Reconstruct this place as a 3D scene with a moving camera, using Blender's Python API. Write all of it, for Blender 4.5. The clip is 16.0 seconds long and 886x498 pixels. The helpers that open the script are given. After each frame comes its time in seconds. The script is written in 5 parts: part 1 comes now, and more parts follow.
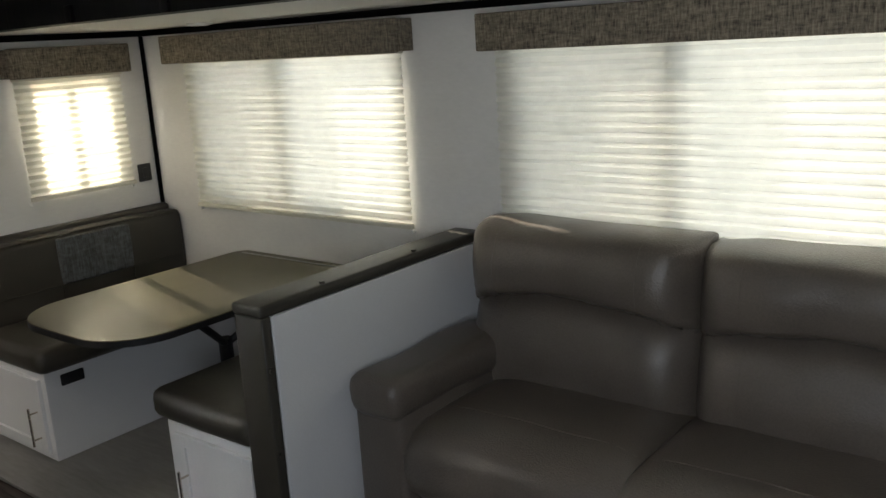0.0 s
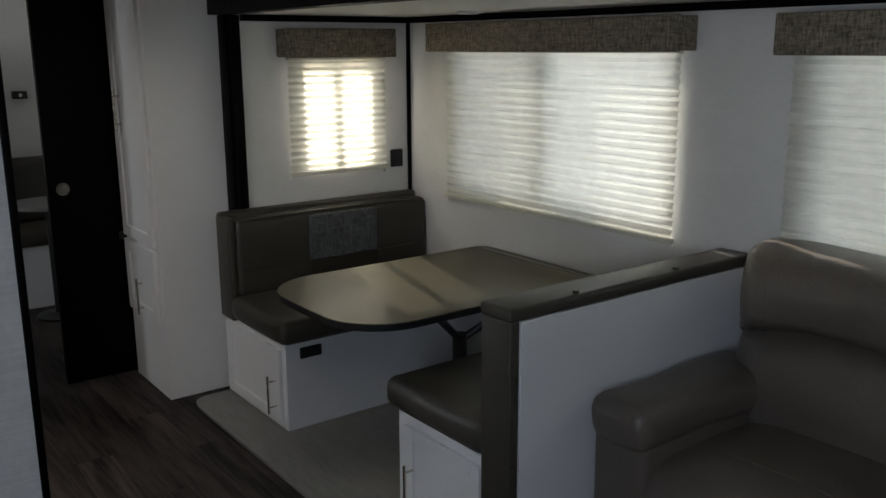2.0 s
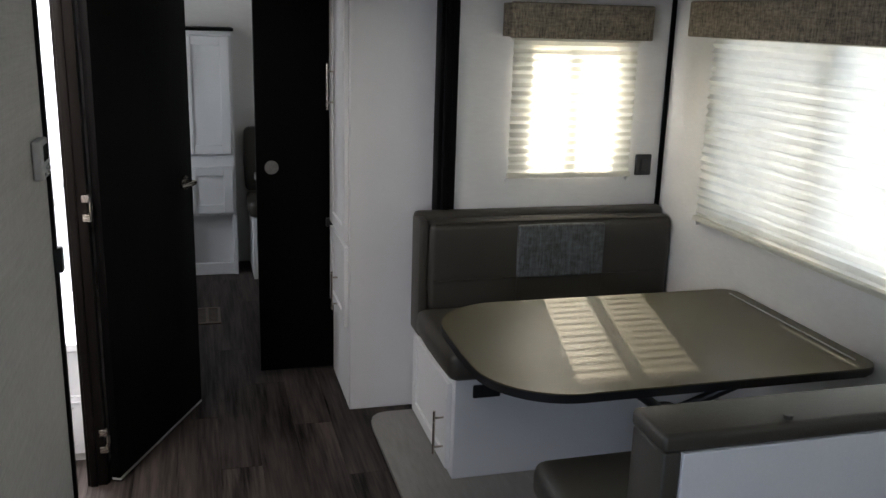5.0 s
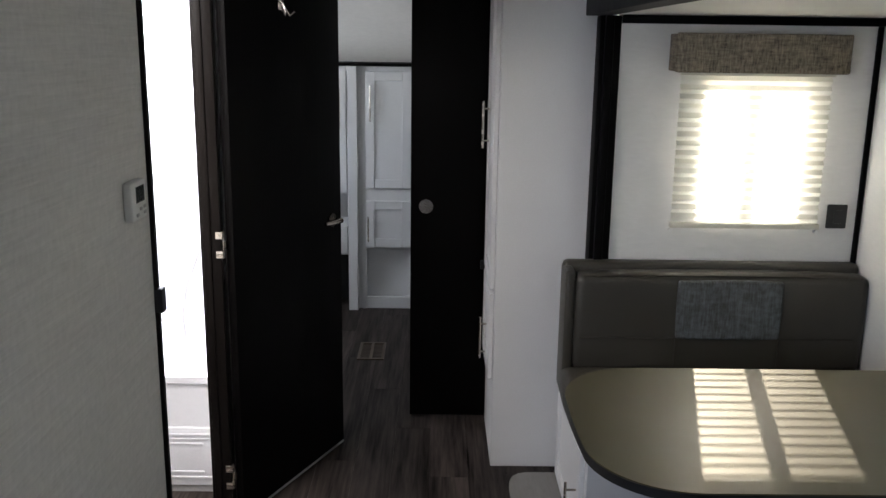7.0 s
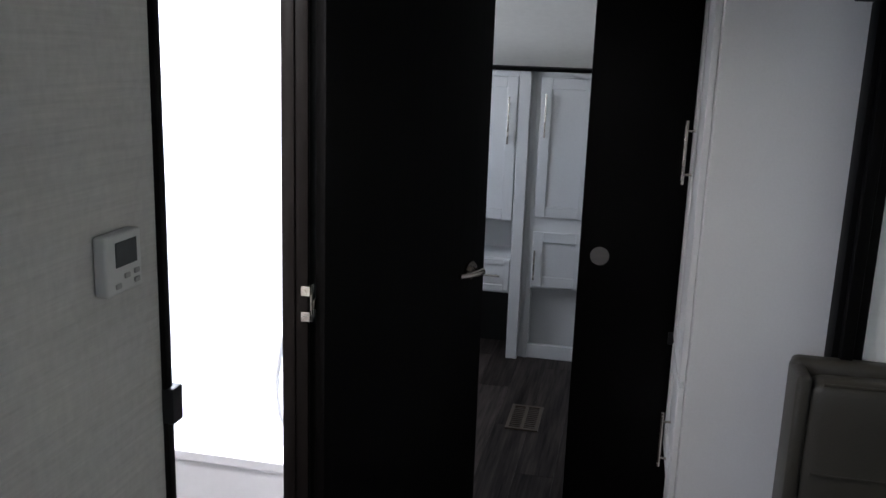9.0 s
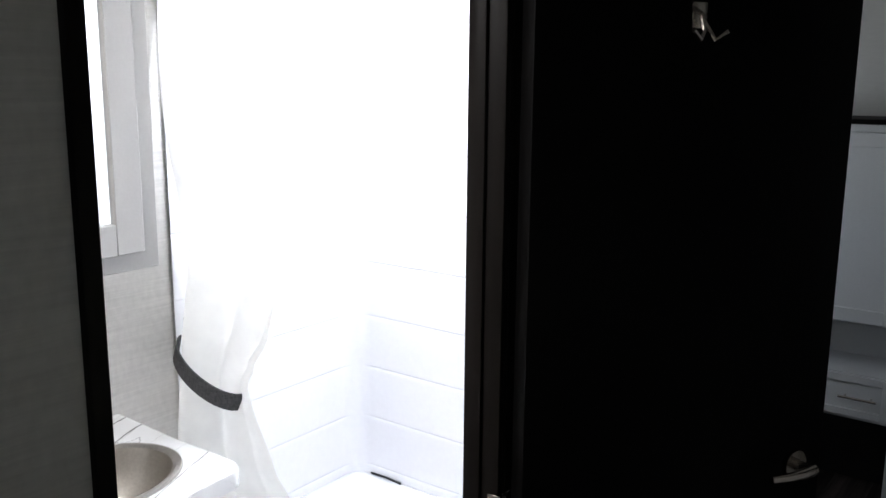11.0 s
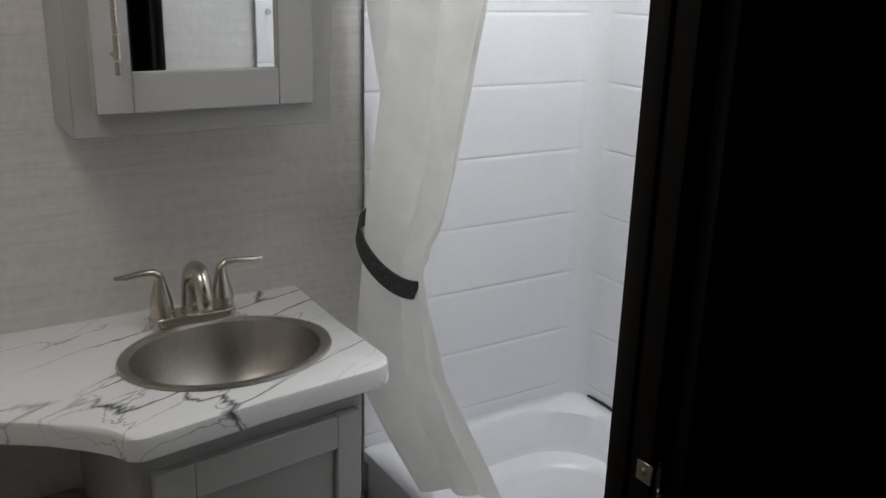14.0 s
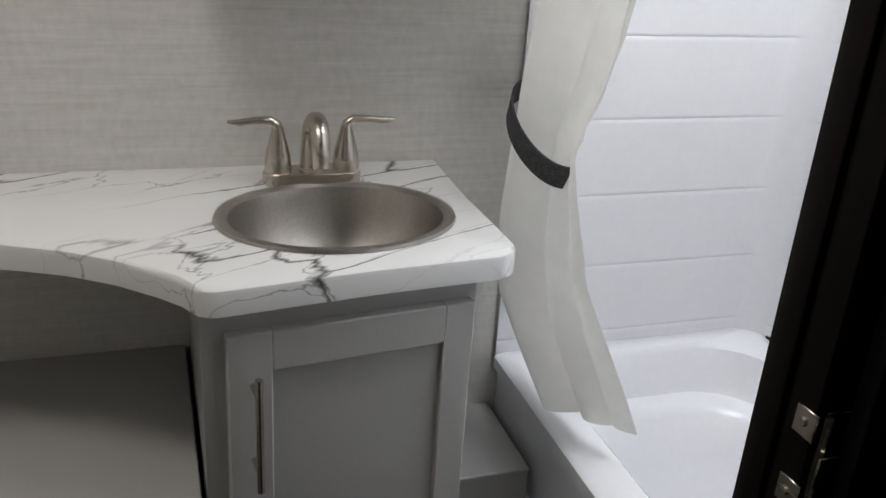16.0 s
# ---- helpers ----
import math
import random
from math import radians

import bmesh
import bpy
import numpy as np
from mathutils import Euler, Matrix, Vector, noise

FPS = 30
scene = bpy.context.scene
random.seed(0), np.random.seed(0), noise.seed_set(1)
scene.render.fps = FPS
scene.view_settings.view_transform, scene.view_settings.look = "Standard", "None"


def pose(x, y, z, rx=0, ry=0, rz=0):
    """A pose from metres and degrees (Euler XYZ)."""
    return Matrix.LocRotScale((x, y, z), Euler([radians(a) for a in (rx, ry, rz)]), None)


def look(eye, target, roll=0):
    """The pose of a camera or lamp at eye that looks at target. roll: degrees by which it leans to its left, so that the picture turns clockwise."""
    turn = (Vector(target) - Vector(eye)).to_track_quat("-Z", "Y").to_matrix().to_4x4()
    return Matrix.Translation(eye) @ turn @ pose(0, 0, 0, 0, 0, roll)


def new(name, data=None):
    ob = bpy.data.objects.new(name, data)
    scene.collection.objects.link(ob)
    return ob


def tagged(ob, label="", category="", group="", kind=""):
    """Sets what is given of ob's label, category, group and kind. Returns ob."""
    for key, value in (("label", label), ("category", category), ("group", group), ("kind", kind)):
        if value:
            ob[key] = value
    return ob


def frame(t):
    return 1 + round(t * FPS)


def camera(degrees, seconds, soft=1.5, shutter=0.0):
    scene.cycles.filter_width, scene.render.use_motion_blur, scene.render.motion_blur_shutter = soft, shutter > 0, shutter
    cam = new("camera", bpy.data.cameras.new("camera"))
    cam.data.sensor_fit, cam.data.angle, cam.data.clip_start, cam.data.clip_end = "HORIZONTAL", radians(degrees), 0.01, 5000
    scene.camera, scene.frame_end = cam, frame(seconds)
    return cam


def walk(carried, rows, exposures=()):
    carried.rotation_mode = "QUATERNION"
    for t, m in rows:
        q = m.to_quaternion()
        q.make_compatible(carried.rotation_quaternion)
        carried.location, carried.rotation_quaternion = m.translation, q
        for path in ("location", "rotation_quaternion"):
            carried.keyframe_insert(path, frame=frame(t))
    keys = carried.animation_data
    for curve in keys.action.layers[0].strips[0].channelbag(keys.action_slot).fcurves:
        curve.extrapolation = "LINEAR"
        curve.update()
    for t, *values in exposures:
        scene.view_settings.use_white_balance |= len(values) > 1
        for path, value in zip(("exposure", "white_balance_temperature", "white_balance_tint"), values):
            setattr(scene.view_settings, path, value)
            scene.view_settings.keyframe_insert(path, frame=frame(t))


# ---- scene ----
cam = camera(53.5, 16.0)
PATH = [
    (0, (0.013, 0.161, 1.652), (1.53, 1.378, 1.184), -3.5),
    (0.5, (0.013, 0.234, 1.655), (1.438, 1.568, 1.217), -1.7),
    (1, (-0.003, 0.291, 1.638), (1.314, 1.736, 1.212), -1.8),
    (1.5, (-0.005, 0.304, 1.632), (1.249, 1.806, 1.215), -1.1),
    (2, (0.057, 0.381, 1.626), (1.225, 1.942, 1.178), -0.3),
    (2.5, (0.169, 0.501, 1.621), (1.33, 2.065, 1.167), -0.2),
    (3, (0.248, 0.563, 1.647), (1.304, 2.181, 1.131), -1.6),
    (3.5, (0.38, 0.558, 1.667), (1.189, 2.32, 1.175), 0.4),
    (3.7, (0.517, 0.588, 1.618), (1.235, 2.394, 1.147), 2.0),
    (5.8, (0.916, 0.866, 1.673), (1.265, 2.766, 1.155), 1.9),
    (6, (0.989, 0.858, 1.677), (1.251, 2.777, 1.177), 2.7),
    (6.5, (1.085, 0.91, 1.671), (1.152, 2.851, 1.191), 1.8),
    (7, (1.128, 1.006, 1.663), (1.145, 2.954, 1.21), 0.8),
    (7.5, (1.127, 1.191, 1.663), (1.194, 3.147, 1.25), 2.2),
    (8, (1.124, 1.375, 1.647), (1.111, 3.33, 1.222), 2.7),
    (8.5, (1.175, 1.621, 1.634), (0.956, 3.568, 1.229), 2.7),
    (9, (1.158, 1.895, 1.625), (0.758, 3.804, 1.181), 2.0),
    (9.2, (1.14, 2.003, 1.628), (0.702, 3.901, 1.177), 2.3),
    (11.3, (1.103, 2.872, 1.701), (-0.237, 4.323, 1.383), 0.3),
    (11.5, (1.098, 2.943, 1.708), (-0.353, 4.298, 1.464), 0.8),
    (12, (1.080, 3.098, 1.760), (-0.577, 4.202, 1.569), 2.8),
    (12.5, (1.064, 3.162, 1.764), (-0.645, 4.163, 1.487), 2.6),
    (13, (1.036, 3.177, 1.665), (-0.629, 4.224, 1.299), 1.8),
    (13.5, (1.015, 3.180, 1.612), (-0.617, 4.230, 1.127), 1.5),
    (14, (1.009, 3.184, 1.558), (-0.599, 4.214, 0.962), 1.6),
    (14.5, (0.993, 3.214, 1.511), (-0.599, 4.181, 0.784), 2.1),
    (15, (0.990, 3.251, 1.460), (-0.645, 4.125, 0.711), 2.2),
    (15.5, (0.971, 3.282, 1.413), (-0.701, 4.054, 0.634), 3.0),
    (16, (0.864, 3.374, 1.409), (-0.873, 3.984, 0.629), 4.0),
]
walk(cam, [(t, look(eye, target, roll)) for t, eye, target, roll in PATH],
     exposures=[(0.0, 2.8, 7000, 11), (0.5, 2.65, 6900, 11), (1.0, 2.33, 6700, 12), (2.0, 2.35, 6450, 12), (3.7, 2.48, 6300, 13), (5.8, 3.4, 6300, 15),
                (8.0, 3.38, 6150, 15), (9.2, 3.0, 5950, 15), (11.3, 1.1, 6150, 12), (11.6, 0.3, 6150, 12), (12.2, -0.1, 6250, 12), (13.0, -0.38, 6400, 11), (14.5, 0.5, 6500, 10), (15.5, 0.68, 6500, 10), (16.0, 0.75, 6500, 11)])
L_DIN, L_END, L_BATH, L_BUNK, L_ENTRY, L_LAMP = 38.0, 0.14, 8.5, 1.4, 3.4, 3.0

# ---- world, sun, lamps ----
world = bpy.data.worlds.new("sky")
scene.world = world
world.use_nodes = True
wn = world.node_tree.nodes
sky = wn.new("ShaderNodeTexSky")
sky.sky_type, sky.sun_disc = "NISHITA", False
SUN_ELEV, SUN_AZ = radians(30.5), radians(14)      # azimuth from +Y towards +X
sky.sun_elevation, sky.sun_rotation = SUN_ELEV, SUN_AZ
world.node_tree.links.new(sky.outputs[0], wn["Background"].inputs[0])
wn["Background"].inputs[1].default_value = 0.05

sun = bpy.data.lights.new("sun", "SUN")
sun.energy, sun.angle, sun.color = 4.2, radians(0.55), (1.0, 0.94, 0.83)
sun_dir = Vector((math.sin(SUN_AZ) * math.cos(SUN_ELEV), math.cos(SUN_AZ) * math.cos(SUN_ELEV), math.sin(SUN_ELEV)))
new("sun", sun).matrix_world = look(sun_dir * 20, (0, 0, 0))


def area(name, eye, target, w, h, watts, color):
    d = bpy.data.lights.new(name, "AREA")
    d.shape, d.size, d.size_y, d.energy, d.color = "RECTANGLE", w, h, watts, color
    ob = new(name, d)
    ob.matrix_world = look(eye, target)
    return ob


# sky light standing in the window openings and the shower skylight
area("daylight_slide", (3.35, 2.2, 1.36), (1, 2.2, 1.30), 6.0, 2.6, L_DIN, (0.83, 0.93, 1.0))
for pane_x, pane_w in ((2.174, 0.165), (2.385, 0.175)):
    area("daylight_end", (pane_x, 4.246, 1.315), (pane_x, 1, 1.315), pane_w, 0.47, L_END, (1.0, 0.98, 0.93))
area("daylight_skylight", (-0.15, 4.36, 2.34), (-0.15, 4.36, 0), 0.55, 0.42, L_BATH, (0.92, 0.96, 1.0))
area("daylight_entry", (-0.70, 0.10, 1.45), (2.7, 0.10, 1.45), 0.62, 0.90, L_ENTRY, (0.74, 0.84, 1.0))
area("bathroom_lamp", (0.0, 3.10, 2.13), (0.0, 3.10, 0), 0.36, 0.36, L_LAMP, (1.0, 0.96, 0.90))
area("daylight_bunk", (-0.70, 5.6, 1.45), (1, 5.6, 1.2), 0.6, 0.5, L_BUNK, (0.9, 0.96, 1.0))


# ---- materials ----
def material(name, color, rough=0.5, metal=0.0, vary=0.12, scale=(8, 8, 8), detail=4.0, bump=0.0, bump_scale=60.0,
             stretch=(1, 1, 1), tint=None, coat=0.0, island=0.0):
    """A surface with two scales of variation: broad blotches and a fine grain that also lifts the surface."""
    m = bpy.data.materials.new(name)
    m.use_nodes = True
    nt = m.node_tree
    n, ln = nt.nodes, nt.links
    b = n["Principled BSDF"]
    tc = n.new("ShaderNodeTexCoord")
    mp = n.new("ShaderNodeMapping")
    mp.inputs["Scale"].default_value = scale
    ln.new(tc.outputs["Object"], mp.inputs["Vector"])
    broad = n.new("ShaderNodeTexNoise")
    broad.inputs["Scale"].default_value, broad.inputs["Detail"].default_value = 1.0, detail
    ln.new(mp.outputs[0], broad.inputs["Vector"])
    mp2 = n.new("ShaderNodeMapping")
    mp2.inputs["Scale"].default_value = tuple(bump_scale * s for s in stretch)
    ln.new(tc.outputs["Object"], mp2.inputs["Vector"])
    fine = n.new("ShaderNodeTexNoise")
    fine.inputs["Scale"].default_value, fine.inputs["Detail"].default_value = 1.0, 3.0
    ln.new(mp2.outputs[0], fine.inputs["Vector"])
    mixf = n.new("ShaderNodeMath")
    mixf.operation = "MULTIPLY_ADD"
    ln.new(fine.outputs["Fac"], mixf.inputs[0])
    mixf.inputs[1].default_value = 0.5
    half = n.new("ShaderNodeMath")
    half.operation = "MULTIPLY"
    ln.new(broad.outputs["Fac"], half.inputs[0])
    half.inputs[1].default_value = 0.5
    ln.new(half.outputs[0], mixf.inputs[2])
    ramp = n.new("ShaderNodeValToRGB")
    ramp.color_ramp.elements[0].position, ramp.color_ramp.elements[1].position = 0.3, 0.7
    dark = tint or tuple(c * (1 - vary) for c in color)
    light = tuple(min(1, c * (1 + vary * 0.6)) for c in color)
    ramp.color_ramp.elements[0].color, ramp.color_ramp.elements[1].color = (*dark, 1), (*light, 1)
    ln.new(mixf.outputs[0], ramp.inputs[0])
    ln.new(ramp.outputs[0], b.inputs["Base Color"])
    b.inputs["Roughness"].default_value, b.inputs["Metallic"].default_value = rough, metal
    b.inputs["Coat Weight"].default_value = coat
    rr = n.new("ShaderNodeMapRange")
    rr.inputs["To Min"].default_value, rr.inputs["To Max"].default_value = max(0.02, rough - 0.06), min(1, rough + 0.06)
    ln.new(broad.outputs["Fac"], rr.inputs["Value"])
    ln.new(rr.outputs[0], b.inputs["Roughness"])
    if bump:
        bp = n.new("ShaderNodeBump")
        bp.inputs["Strength"].default_value, bp.inputs["Distance"].default_value = bump, 0.002
        ln.new(fine.outputs["Fac"], bp.inputs["Height"])
        ln.new(bp.outputs[0], b.inputs["Normal"])
    return m


def woven(name, base, fleck, amount=0.5, threads=(1, 1, 1), rough=0.85, bump=0.4, streak_scale=1.0):
    """Cloth or printed linen: crossing streaks of two colours."""
    m = bpy.data.materials.new(name)
    m.use_nodes = True
    n, ln = m.node_tree.nodes, m.node_tree.links
    b = n["Principled BSDF"]
    tc = n.new("ShaderNodeTexCoord")
    vals = []
    for k, sc in enumerate(threads):
        mp = n.new("ShaderNodeMapping")
        mp.inputs["Scale"].default_value = tuple(streak_scale * s for s in sc)
        ln.new(tc.outputs["Object"], mp.inputs["Vector"])
        t = n.new("ShaderNodeTexNoise")
        t.inputs["Scale"].default_value, t.inputs["Detail"].default_value, t.inputs["Roughness"].default_value = 1.0, 4.0, 0.6
        ln.new(mp.outputs[0], t.inputs["Vector"])
        vals.append(t.outputs["Fac"])
    add = vals[0]
    for v in vals[1:]:
        a = n.new("ShaderNodeMath")
        a.operation = "ADD"
        ln.new(add, a.inputs[0])
        ln.new(v, a.inputs[1])
        add = a.outputs[0]
    sc = n.new("ShaderNodeMath")
    sc.operation = "MULTIPLY"
    ln.new(add, sc.inputs[0])
    sc.inputs[1].default_value = 1.0 / len(vals)
    ramp = n.new("ShaderNodeValToRGB")
    ramp.color_ramp.elements[0].position, ramp.color_ramp.elements[1].position = 0.5 - amount * 0.25, 0.5 + amount * 0.25
    ramp.color_ramp.elements[0].color, ramp.color_ramp.elements[1].color = (*base, 1), (*fleck, 1)
    ln.new(sc.outputs[0], ramp.inputs[0])
    ln.new(ramp.outputs[0], b.inputs["Base Color"])
    b.inputs["Roughness"].default_value = rough
    bp = n.new("ShaderNodeBump")
    bp.inputs["Strength"].default_value, bp.inputs["Distance"].default_value = bump, 0.0015
    ln.new(sc.outputs[0], bp.inputs["Height"])
    ln.new(bp.outputs[0], b.inputs["Normal"])
    return m


def sheer(name, color, through_share, clear_share=0.0, straight=(1.0, 1.0, 1.0)):
    """Thin cloth that scatters light through and, where loosely woven, lets some pass straight."""
    m = bpy.data.materials.new(name)
    m.use_nodes = True
    n, ln = m.node_tree.nodes, m.node_tree.links
    n.remove(n["Principled BSDF"])
    d, t, mx = n.new("ShaderNodeBsdfDiffuse"), n.new("ShaderNodeBsdfTranslucent"), n.new("ShaderNodeMixShader")
    tc, no, ramp = n.new("ShaderNodeTexCoord"), n.new("ShaderNodeTexNoise"), n.new("ShaderNodeValToRGB")
    no.inputs["Scale"].default_value, no.inputs["Detail"].default_value = 14.0, 5.0
    ln.new(tc.outputs["Object"], no.inputs["Vector"])
    ramp.color_ramp.elements[0].position, ramp.color_ramp.elements[1].position = 0.3, 0.7
    ramp.color_ramp.elements[0].color = (*[c * 0.9 for c in color], 1)
    ramp.color_ramp.elements[1].color = (*color, 1)
    ln.new(no.outputs["Fac"], ramp.inputs[0])
    ln.new(ramp.outputs[0], d.inputs[0])
    ln.new(ramp.outputs[0], t.inputs[0])
    mx.inputs[0].default_value = through_share
    ln.new(d.outputs[0], mx.inputs[1])
    ln.new(t.outputs[0], mx.inputs[2])
    clear, mx2 = n.new("ShaderNodeBsdfTransparent"), n.new("ShaderNodeMixShader")
    mx2.inputs[0].default_value = clear_share
    clear.inputs[0].default_value = (*straight, 1)
    ln.new(mx.outputs[0], mx2.inputs[1])
    ln.new(clear.outputs[0], mx2.inputs[2])
    ln.new(mx2.outputs[0], n["Material Output"].inputs[0])
    return m


WHITE_WALL = material("white_wallboard", (0.74, 0.73, 0.70), 0.7, vary=0.06, scale=(5, 5, 9), bump=0.25, bump_scale=90, stretch=(0.3, 0.3, 1))
LINEN = woven("linen_wallpaper", (0.52, 0.505, 0.483), (0.79, 0.77, 0.742), 0.95, ((4, 4, 120), (11, 11, 250), (70, 70, 40)), 0.75, 0.2)
WHITE_CAB = material("white_cabinet_paint", (0.72, 0.72, 0.72), 0.45, vary=0.05, scale=(3, 3, 3), bump=0.05, bump_scale=150)
GREY_CAB = material("grey_white_cabinet_laminate", (0.46, 0.455, 0.445), 0.5, vary=0.05, scale=(3, 3, 3), bump=0.05, bump_scale=150)
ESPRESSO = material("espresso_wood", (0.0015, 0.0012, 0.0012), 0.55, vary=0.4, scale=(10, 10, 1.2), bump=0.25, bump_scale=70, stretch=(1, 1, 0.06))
JAMB = material("espresso_trim", (0.011, 0.009, 0.008), 0.4, vary=0.35, scale=(12, 12, 1.5), bump=0.2, bump_scale=80, stretch=(1, 1, 0.08))
PLANK_JOINT = material("dark_plank_joint", (0.004, 0.0035, 0.003), 0.7, vary=0.2)
FLOOR = woven("dark_wood_look_vinyl", (0.0045, 0.0037, 0.0034), (0.085, 0.069, 0.062), 0.42, ((24, 1.5, 1), (80, 3.5, 1), (8, 0.9, 1)), 0.45, 0.3)
SLIDE_FLOOR = woven("pale_grey_vinyl", (0.155, 0.147, 0.136), (0.26, 0.25, 0.236), 0.9, ((14, 3, 1), (60, 9, 1)), 0.5, 0.15)
LEATHER = material("taupe_leatherette", (0.043, 0.038, 0.029), 0.44, vary=0.16, scale=(6, 6, 6), bump=0.4, bump_scale=260)
LEATHER_SOFA = material("grey_brown_leatherette", (0.128, 0.105, 0.085), 0.34, vary=0.22, scale=(5, 5, 5), bump=0.75, bump_scale=150, coat=0.05)
VALANCE = woven("brown_tweed_valance", (0.050, 0.040, 0.028), (0.36, 0.305, 0.225), 0.5, ((110, 110, 22), (26, 26, 130), (210, 210, 34)), 0.9, 0.6)
PANEL_CLOTH = woven("blue_grey_streaked_cloth", (0.043, 0.039, 0.033), (0.125, 0.138, 0.143), 0.42, ((110, 110, 11), (210, 210, 24), (30, 30, 60)), 0.85, 0.5)
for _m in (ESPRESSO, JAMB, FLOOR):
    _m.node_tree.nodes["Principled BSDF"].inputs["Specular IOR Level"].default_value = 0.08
SHADE = sheer("pleated_shade_cloth", (0.86, 0.85, 0.78), 0.29, 0.062, (1.0, 0.93, 0.74))
# added light filter: passes 60 % of the sun to the side shades
SUN_FILTER = sheer("added_sun_filter", (0.03, 0.03, 0.03), 0.0, 0.60)
INSECT_SCREEN = sheer("insect_screen_mesh", (0.10, 0.10, 0.10), 0.0, 0.76)
CURTAIN = sheer("white_shower_curtain", (0.87, 0.86, 0.81), 0.45, 0.08)
TABLE = material("olive_brown_laminate", (0.066, 0.055, 0.019), 0.42, vary=0.14, scale=(5, 5, 5), bump=0.06, bump_scale=300, coat=0.08)
TABLE.node_tree.nodes["Principled BSDF"].inputs["Specular IOR Level"].default_value = 0.5
TABLE.node_tree.nodes["Principled BSDF"].inputs["Coat Roughness"].default_value = 0.28
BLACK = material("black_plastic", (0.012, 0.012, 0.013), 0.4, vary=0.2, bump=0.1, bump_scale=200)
WHITE_PLASTIC = material("white_plastic", (0.74, 0.74, 0.72), 0.35, vary=0.04)
ACRYLIC = material("white_shower_acrylic", (0.82, 0.82, 0.84), 0.22, vary=0.03, scale=(2, 2, 2))
NICKEL = material("brushed_nickel", (0.58, 0.53, 0.47), 0.26, 1.0, vary=0.12, scale=(4, 4, 40), bump=0.1, bump_scale=180)
STEEL = material("brushed_steel", (0.50, 0.475, 0.44), 0.34, 1.0, vary=0.14, scale=(20, 20, 4), bump=0.1, bump_scale=160)
FRAME_METAL = material("window_frame_metal", (0.45, 0.45, 0.44), 0.4, vary=0.1)
CEIL = material("white_ceiling_panel", (0.72, 0.71, 0.67), 0.7, vary=0.05, scale=(4, 4, 4), bump=0.15, bump_scale=120)
HEADING = woven("tan_black_tweed", (0.03, 0.027, 0.022), (0.42, 0.36, 0.27), 0.55, ((240, 240, 60), (60, 60, 260), (120, 120, 120)), 0.9, 0.6)
STRAP = woven("charcoal_tweed_strap", (0.030, 0.030, 0.033), (0.11, 0.11, 0.115), 0.7, ((260, 260, 60), (60, 60, 260)), 0.9, 0.6)
SCREEN = material("dark_display", (0.05, 0.055, 0.055), 0.2, vary=0.1)
GROUND = material("pale_gravel", (0.36, 0.34, 0.31), 0.9, vary=0.2, scale=(2, 2, 2), bump=0.5, bump_scale=30)
REGISTER = material("brown_register_metal", (0.075, 0.055, 0.040), 0.45, vary=0.15)
GREY_TOP = material("grey_laminate", (0.17, 0.165, 0.155), 0.4, vary=0.1)
LAMP_WHITE = material("lamp_lens", (0.80, 0.79, 0.75), 0.3, vary=0.03)

GLASS = bpy.data.materials.new("window_glass")
GLASS.use_nodes = True
GLASS.node_tree.nodes["Principled BSDF"].inputs["Transmission Weight"].default_value = 1.0
GLASS.node_tree.nodes["Principled BSDF"].inputs["Roughness"].default_value = 0.0
GLASS.node_tree.nodes["Principled BSDF"].inputs["IOR"].default_value = 1.1
MIRROR = bpy.data.materials.new("silvered_mirror")
MIRROR.use_nodes = True
MIRROR.node_tree.nodes["Principled BSDF"].inputs["Base Color"].default_value = (0.86, 0.89, 0.90, 1)
MIRROR.node_tree.nodes["Principled BSDF"].inputs["Metallic"].default_value = 1.0
MIRROR.node_tree.nodes["Principled BSDF"].inputs["Roughness"].default_value = 0.02


